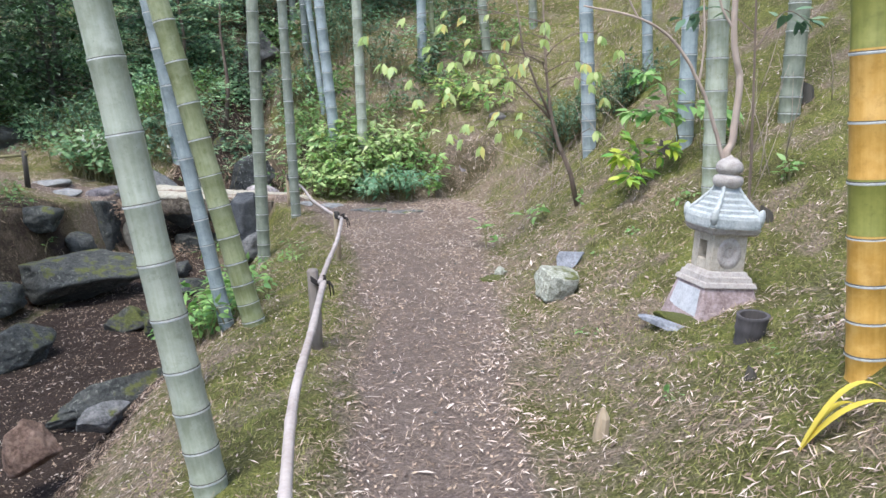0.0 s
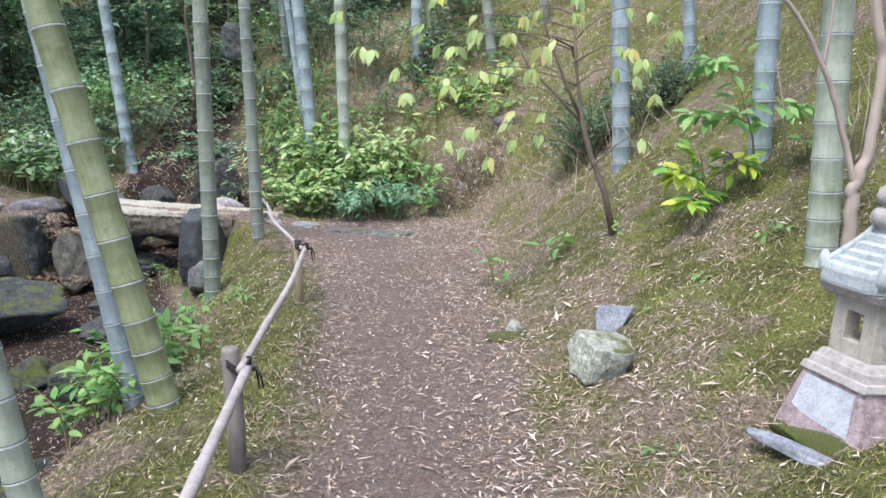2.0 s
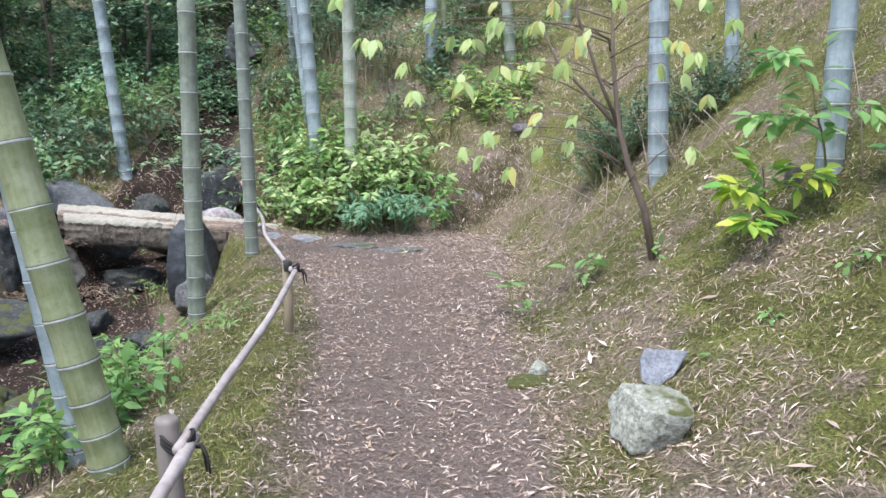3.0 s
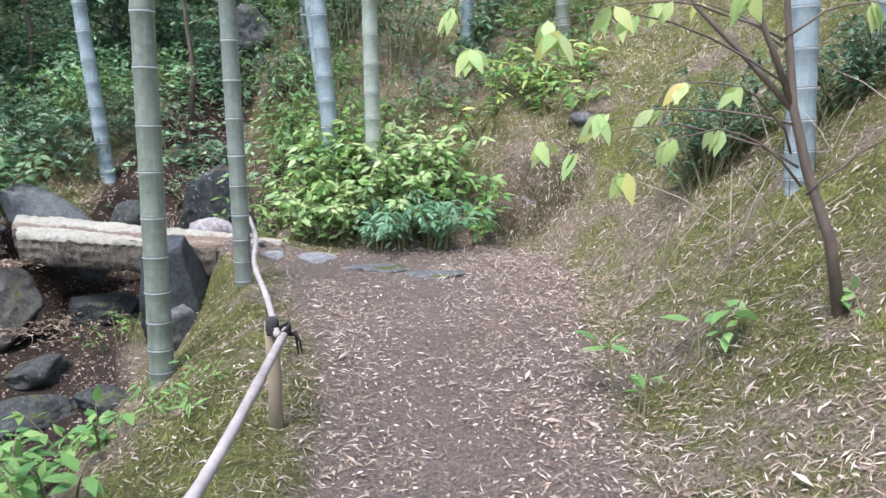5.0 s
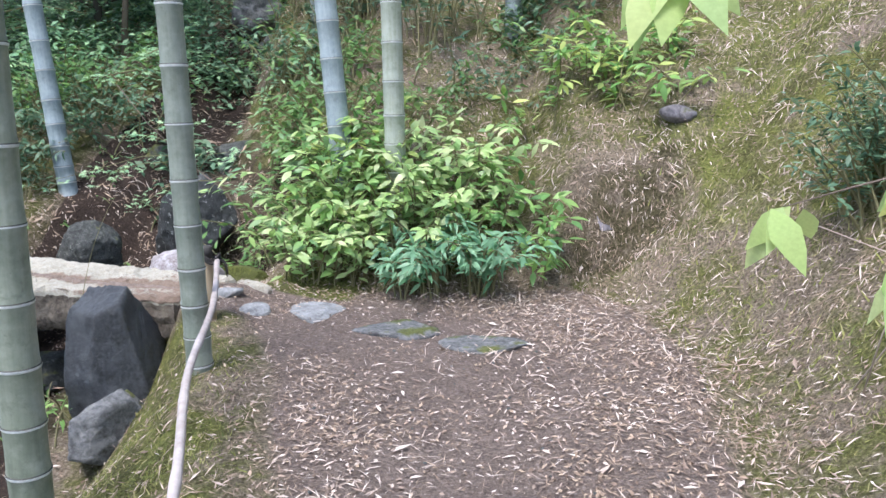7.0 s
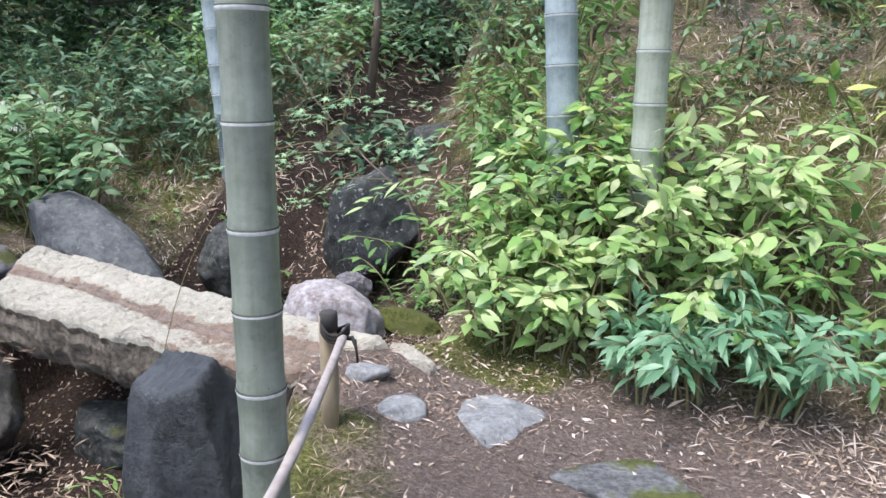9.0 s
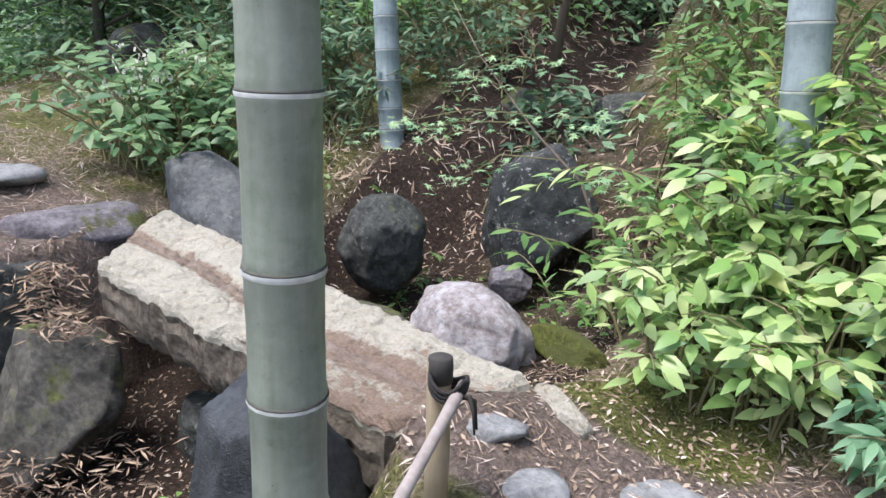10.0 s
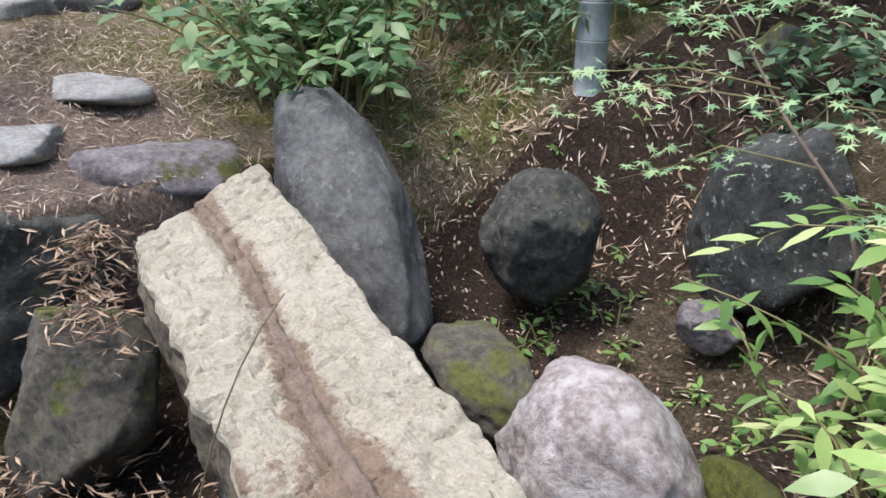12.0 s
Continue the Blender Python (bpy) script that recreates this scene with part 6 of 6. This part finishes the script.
for k, (x, y, h, s, n) in enumerate(((-7.5, 15.5, 4.5, 1.6, 5200), (-9.5, 13.8, 4.5, 1.6, 5000), (-6.0, 17.5, 5, 1.7, 5200), (-3.0, 19.5, 5, 1.7, 5000), (-8.5, 19, 6, 2.0, 5200),
                                     (-11.5, 17, 6, 2.0, 4400), (-0.8, 17.5, 4.5, 1.5, 4200), (-4.8, 21, 6, 2.0, 4400), (-1.2, 21.5, 6, 2.0, 4400), (1.8, 19, 5, 1.7, 4000), (-12.5, 13, 5, 1.8, 4000),
                                     (-7.2, 23, 7, 2.2, 4400), (4.5, 15.5, 4, 1.4, 2500), (4.8, 20, 5, 1.8, 2700), (-10.5, 23, 7, 2.2, 4000), (1.0, 25, 7, 2.2, 4000), (-14.5, 20, 7, 2.2, 4000),
                                     (-5.6, 15.8, 3.2, 1.3, 4200), (-8.2, 12.9, 3.4, 1.4, 4200), (-4.5, 18.6, 3.6, 1.4, 4200), (-1.9, 16.6, 3.0, 1.1, 3000), (-6.9, 14.0, 3.0, 1.2, 3600), (-9.3, 16.6, 4, 1.5, 4200))):
    forest_tree(x, y, h, 400 + k, s, n, L_forest if k % 3 else L_deep)
# unseen trees added on the far bank, so that their crowns shade the stream
for k, (x, y, h, s, n) in enumerate(((-6.9, 5.2, 7.5, 2.8, 5200), (-7.2, 1.5, 7.5, 2.8, 4000))):
    forest_tree(x, y, h, 440 + k, s, n, L_forest, 0.42)


def undergrowth():
    """Low leaves of the hillside."""
    for seed, mat, n, size in ((8, L_mid, 110, 0.1), (9, L_forest, 170, 0.11), (10, L_deep, 50, 0.1), (11, L_maple, 90, 0.09)):
        rs = np.random.RandomState(seed)
        pts = []
        for i in range(n):
            x, y = rs.uniform(-13, 3.8), rs.uniform(12.9, 27)
            if x > -1.8 and y < 13.6 or x > 1.2 and y < 16:
                continue
            w, h, m = rs.uniform(0.25, 0.75), rs.uniform(0.2, 0.95), 230
            q = rs.normal(0, 1, (m, 2)) * w * 0.6 + (x, y)
            pts.append(np.c_[q, land(q[:, 0], q[:, 1])[0] + rs.uniform(0, 1, m) ** 0.6 * h * np.exp(-((q[:, 0] - x) ** 2 + (q[:, 1] - y) ** 2) / (w * w))])
        for i in range(n // 6):
            x, y, w, h, m = rs.uniform(-14, -8.4), rs.uniform(11.5, 14), rs.uniform(0.2, 0.5), rs.uniform(0.15, 0.5), 160
            q = rs.normal(0, 1, (m, 2)) * w * 0.6 + (x, y)
            pts.append(np.c_[q, land(q[:, 0], q[:, 1])[0] + rs.uniform(0, 1, m) * h])
        v, f = leaf_cloud(np.concatenate(pts), size, QUAD, rs, 0.45)
        tagged(new("undergrowth", arrays_mesh("undergrowth", v, f, mat)), "shaded low green undergrowth covering the hillside", "undergrowth", kind="stuff")


undergrowth()


# ---- litter and moss ----
def flat_leaves(name, pts, size, shape, mat, label, category, seed, lift=0.006, tilt=0.25):
    rs = np.random.RandomState(seed)
    n = len(pts)
    x, y = pts[:, 0], pts[:, 1]
    z = land(x, y)[0]
    gx = (land(x + 0.03, y)[0] - land(x - 0.03, y)[0]) / 0.06
    gy = (land(x, y + 0.03)[0] - land(x, y - 0.03)[0]) / 0.06
    a = rs.uniform(0, 6.283, n)
    s = size * rs.uniform(0.5, 1.35, n)
    tx, ty = gx + rs.normal(0, tilt, n), gy + rs.normal(0, tilt, n)
    yv = np.stack([np.cos(a), np.sin(a), tx * np.cos(a) + ty * np.sin(a)], -1)
    yv /= np.linalg.norm(yv, axis=1)[:, None]
    nv = np.stack([-tx, -ty, np.ones(n)], -1)
    xv = np.cross(yv, nv)
    xv /= np.linalg.norm(xv, axis=1)[:, None]
    zv = np.cross(xv, yv)
    m = np.zeros((n, 4, 4))
    m[:, :3, 0], m[:, :3, 1], m[:, :3, 2] = xv * s[:, None], yv * s[:, None], zv * s[:, None]
    m[:, 0, 3], m[:, 1, 3], m[:, 2, 3], m[:, 3, 3] = x, y, z + lift * rs.uniform(0.3, 2.0, n), 1
    v, f = shape
    out = np.einsum("nij,kj->nki", m, np.c_[v, np.ones(len(v))])[:, :, :3].reshape(-1, 3)
    tri = (f[None] + (np.arange(n) * len(v))[:, None, None]).reshape(-1, 3)
    tagged(new(name, arrays_mesh(name, out, tri, mat)), label, category, kind="stuff")


def scatter(n, box, seed, weight):
    rs = np.random.RandomState(seed)
    p = np.stack([rs.uniform(box[0], box[1], n), rs.uniform(box[2], box[3], n)], -1)
    _, path, wet, moss = land(p[:, 0], p[:, 1])
    clump = 0.5 + 0.9 * waves(p[:, 0], p[:, 1], 5, seed + 1)
    swept = 1 - 0.85 * np.exp(-((p[:, 0] + 1.45) / 0.75) ** 2 - ((p[:, 1] - 9.95) / 0.6) ** 2)
    lane = path * np.exp(-((p[:, 0] - 0.5 * (fence_x(p[:, 1]) + right_x(p[:, 1])) + 0.12 * waves(p[:, 0], p[:, 1], 1.5, 33)) / 0.3) ** 2)
    w = weight(p[:, 0], p[:, 1], path, wet, moss) * np.clip(clump, 0.12, 1) * swept * (1 - 0.62 * lane)
    return p[rs.uniform(0, 1, n) < w]


NEAR = (-4.5, 3.2, 1.2, 12.8)
BANK = (-2.3, 4.2, 1.5, 13.6)
STRAW = (np.array([(0, 0, 0), (-0.035, 0.5, 0.02), (0.035, 0.5, 0.02), (0.03, 1, -0.02)], float), np.array([(0, 2, 1), (1, 2, 3)], int))
OVAL = quad_leaf(0.34, 0.14)
CHIP = (np.array([(0, 0, 0), (-0.22, 0.5, 0.06), (0.22, 0.55, 0.03), (0.05, 1, -0.03)], float), np.array([(0, 2, 1), (1, 2, 3)], int))
flat_leaves("bamboo_leaf_litter", scatter(75000, NEAR, 21, lambda x, y, p, w, m: 0.34 + 0.16 * p - 0.3 * m - 0.2 * w), 0.05, THIN, L_litter, "dry straw-coloured bamboo leaves strewn over the ground", "leaf litter", 31, 0.006, 0.2)
flat_leaves("straw_litter", scatter(300000, BANK, 22, lambda x, y, p, w, m: 0.95 - 0.6 * p - 0.75 * m), 0.05, STRAW, L_brownlitter, "dry straw and twig litter strewn over the ground", "leaf litter", 32, 0.008, 0.45)
flat_leaves("broken_leaf_litter", scatter(150000, NEAR, 23, lambda x, y, p, w, m: 0.85 * p + 0.3 * w + 0.15), 0.026, CHIP, L_brownlitter, "small brown broken leaves on the trodden path", "leaf litter", 33, 0.004, 0.35)
flat_leaves("pale_leaf_chips", scatter(130000, NEAR, 27, lambda x, y, p, w, m: 0.6 * p + 0.08 * w + 0.12), 0.024, CHIP, L_litter, "small pale broken leaves on the trodden path", "leaf litter", 37, 0.005, 0.35)
flat_leaves("fallen_leaf_litter", scatter(7000, NEAR, 24, lambda x, y, p, w, m: 0.15 + 0.35 * p - 0.1 * w), 0.075, quad_leaf(0.26, 0.06), L_litter, "large pale fallen leaves on the ground", "leaf litter", 34, 0.01, 0.2)
flat_leaves("hill_litter", scatter(40000, (-10, 4, 12.2, 20), 25, lambda x, y, p, w, m: 0.7 + 0 * x), 0.1, THIN, L_brownlitter, "dry brown leaves on the hillside", "leaf litter", 35, 0.01, 0.4)
flat_leaves("far_bank_litter", scatter(50000, (-8, -4.2, 5, 12.5), 28, lambda x, y, p, w, m: 0.7 - 0.3 * p - 0.5 * w), 0.07, STRAW, L_brownlitter, "dry straw on the far bank", "leaf litter", 38, 0.008, 0.45)
flat_leaves("slope_straw", scatter(70000, (-1.0, 7.5, 9.5, 20), 29, lambda x, y, p, w, m: 0.7 + 0 * x), 0.09, STRAW, L_litter, "dry straw on the upper slope", "leaf litter", 39, 0.01, 0.4)
flat_leaves("hill_straw", scatter(30000, (-9, -1, 12.2, 19), 30, lambda x, y, p, w, m: 0.5 + 0 * x), 0.09, STRAW, L_litter, "pale dry straw on the hillside", "leaf litter", 40, 0.01, 0.4)
flat_leaves("far_path_litter", scatter(26000, (-8.5, -4.3, 9.8, 12.6), 45, lambda x, y, p, w, m: 0.7 + 0 * x), 0.06, STRAW, L_litter, "pale straw strewn beyond the bridge", "leaf litter", 46, 0.008, 0.3)
flat_leaves("slope_foot_litter", scatter(11000, (0.25, 2.0, 2.0, 9.6), 47, lambda x, y, p, w, m: 0.6 - 0.7 * m), 0.05, THIN, L_litter, "dense pale dry leaves along the foot of the slope", "leaf litter", 48, 0.012, 0.3)
flat_leaves("pale_straw", scatter(110000, BANK, 49, lambda x, y, p, w, m: 0.85 - 0.25 * p - 0.65 * m), 0.055, STRAW, L_litter, "pale dry straw lying in the moss", "leaf litter", 50, 0.012, 0.4)
# moss and fine grass stand almost upright
BLADE = (np.array([(-0.08, 0, 0), (0.08, 0, 0), (0.02, 1, 0)], float), np.array([(0, 1, 2)], int))
flat_leaves("moss_tufts", scatter(620000, BANK, 26, lambda x, y, p, w, m: np.clip(0.22 + 1.1 * m - p * 1.6 - w, 0, 1)), 0.032, BLADE, L_moss, "short olive moss and fine grass on the slopes", "moss", 36, 0.0, 1.2)
flat_leaves("slope_moss", scatter(90000, (0.5, 7.5, 9, 20), 41, lambda x, y, p, w, m: 0.6 + 0 * x), 0.06, BLADE, L_moss, "olive moss and fine grass on the upper slope", "moss", 42, 0.0, 1.2)
flat_leaves("bridge_head_moss", scatter(16000, (-2.6, -0.9, 10.4, 11.3), 43, lambda x, y, p, w, m: m * 1.2), 0.022, BLADE, L_greenmoss, "bright green moss beside the bridge head", "moss", 44, 0.0, 1.2)


# dry leaves caught between the slab and its stones
def straw_heap(x, y, z, size, n, seed):
    rs = np.random.RandomState(seed)
    p = np.stack([rs.normal(0, size[0], n), rs.normal(0, size[1], n), -np.abs(rs.normal(0, size[2], n))], -1)
    v, f = leaf_cloud(p, 0.06, THIN, rs, 1.2)
    ob = new("straw_heap", arrays_mesh("straw_heap", v, f, L_brownlitter))
    ob.matrix_world = pose(x, y, z)
    tagged(ob, "brown dry leaves caught between the bridge and its stones", "leaf litter", kind="stuff")


straw_heap(-4.26, 10.2, 0.2, (0.06, 0.08, 0.14), 300, 91)
straw_heap(-4.02, 10.12, 0.04, (0.14, 0.07, 0.03), 260, 92)
straw_heap(-3.75, 9.85, -0.42, (0.3, 0.22, 0.03), 500, 93)
straw_heap(-4.45, 9.75, -0.4, (0.2, 0.2, 0.06), 420, 94)


# one long dry grass stem arching in front of the slab
def dry_grass():
    t = thing("dry_grass", (-2.84, 10.0, -0.35), "single long thin dry grass stem beside the slab bridge", "grass")
    b = Build()
    a, m, e = Vector((0, 0, -0.1)), Vector((0.02, 0.04, 0.72)), Vector((0.264, 0.15, 1.114))
    b.tube([a * (1 - s) ** 2 + m * 2 * s * (1 - s) + e * s * s for s in [i / 10 for i in range(11)]], [0.003 - 0.0002 * i for i in range(11)], 5)
    part("stem", b.mesh("stem", M_stem), t)


dry_grass()


# small stones and clods on the path
def pebbles():
    me = [rock_mesh((1, 0.8, 0.6), 500 + k, m, 6, 0.12, 1) for k, m in enumerate((M_dirt, M_dirt, M_grey))]
    rs = np.random.RandomState(77)
    n = 0
    while n < 260:
        x, y = rs.uniform(-1.2, 0.6), rs.uniform(1.8, 10.6)
        z, p, w, m = land(x, y)
        if p < 0.5:
            continue
        ob = new("pebble", me[rs.randint(3)])
        s = rs.uniform(0.008, 0.024)
        ob.matrix_world = pose(x, y, float(z) + s * 0.15, 0, 0, rs.uniform(0, 360)) @ Matrix.Scale(s, 4)
        tagged(ob, "small brown clod or pebble on the trodden path", "pebble", "pebbles of the path")
        n += 1


pebbles()
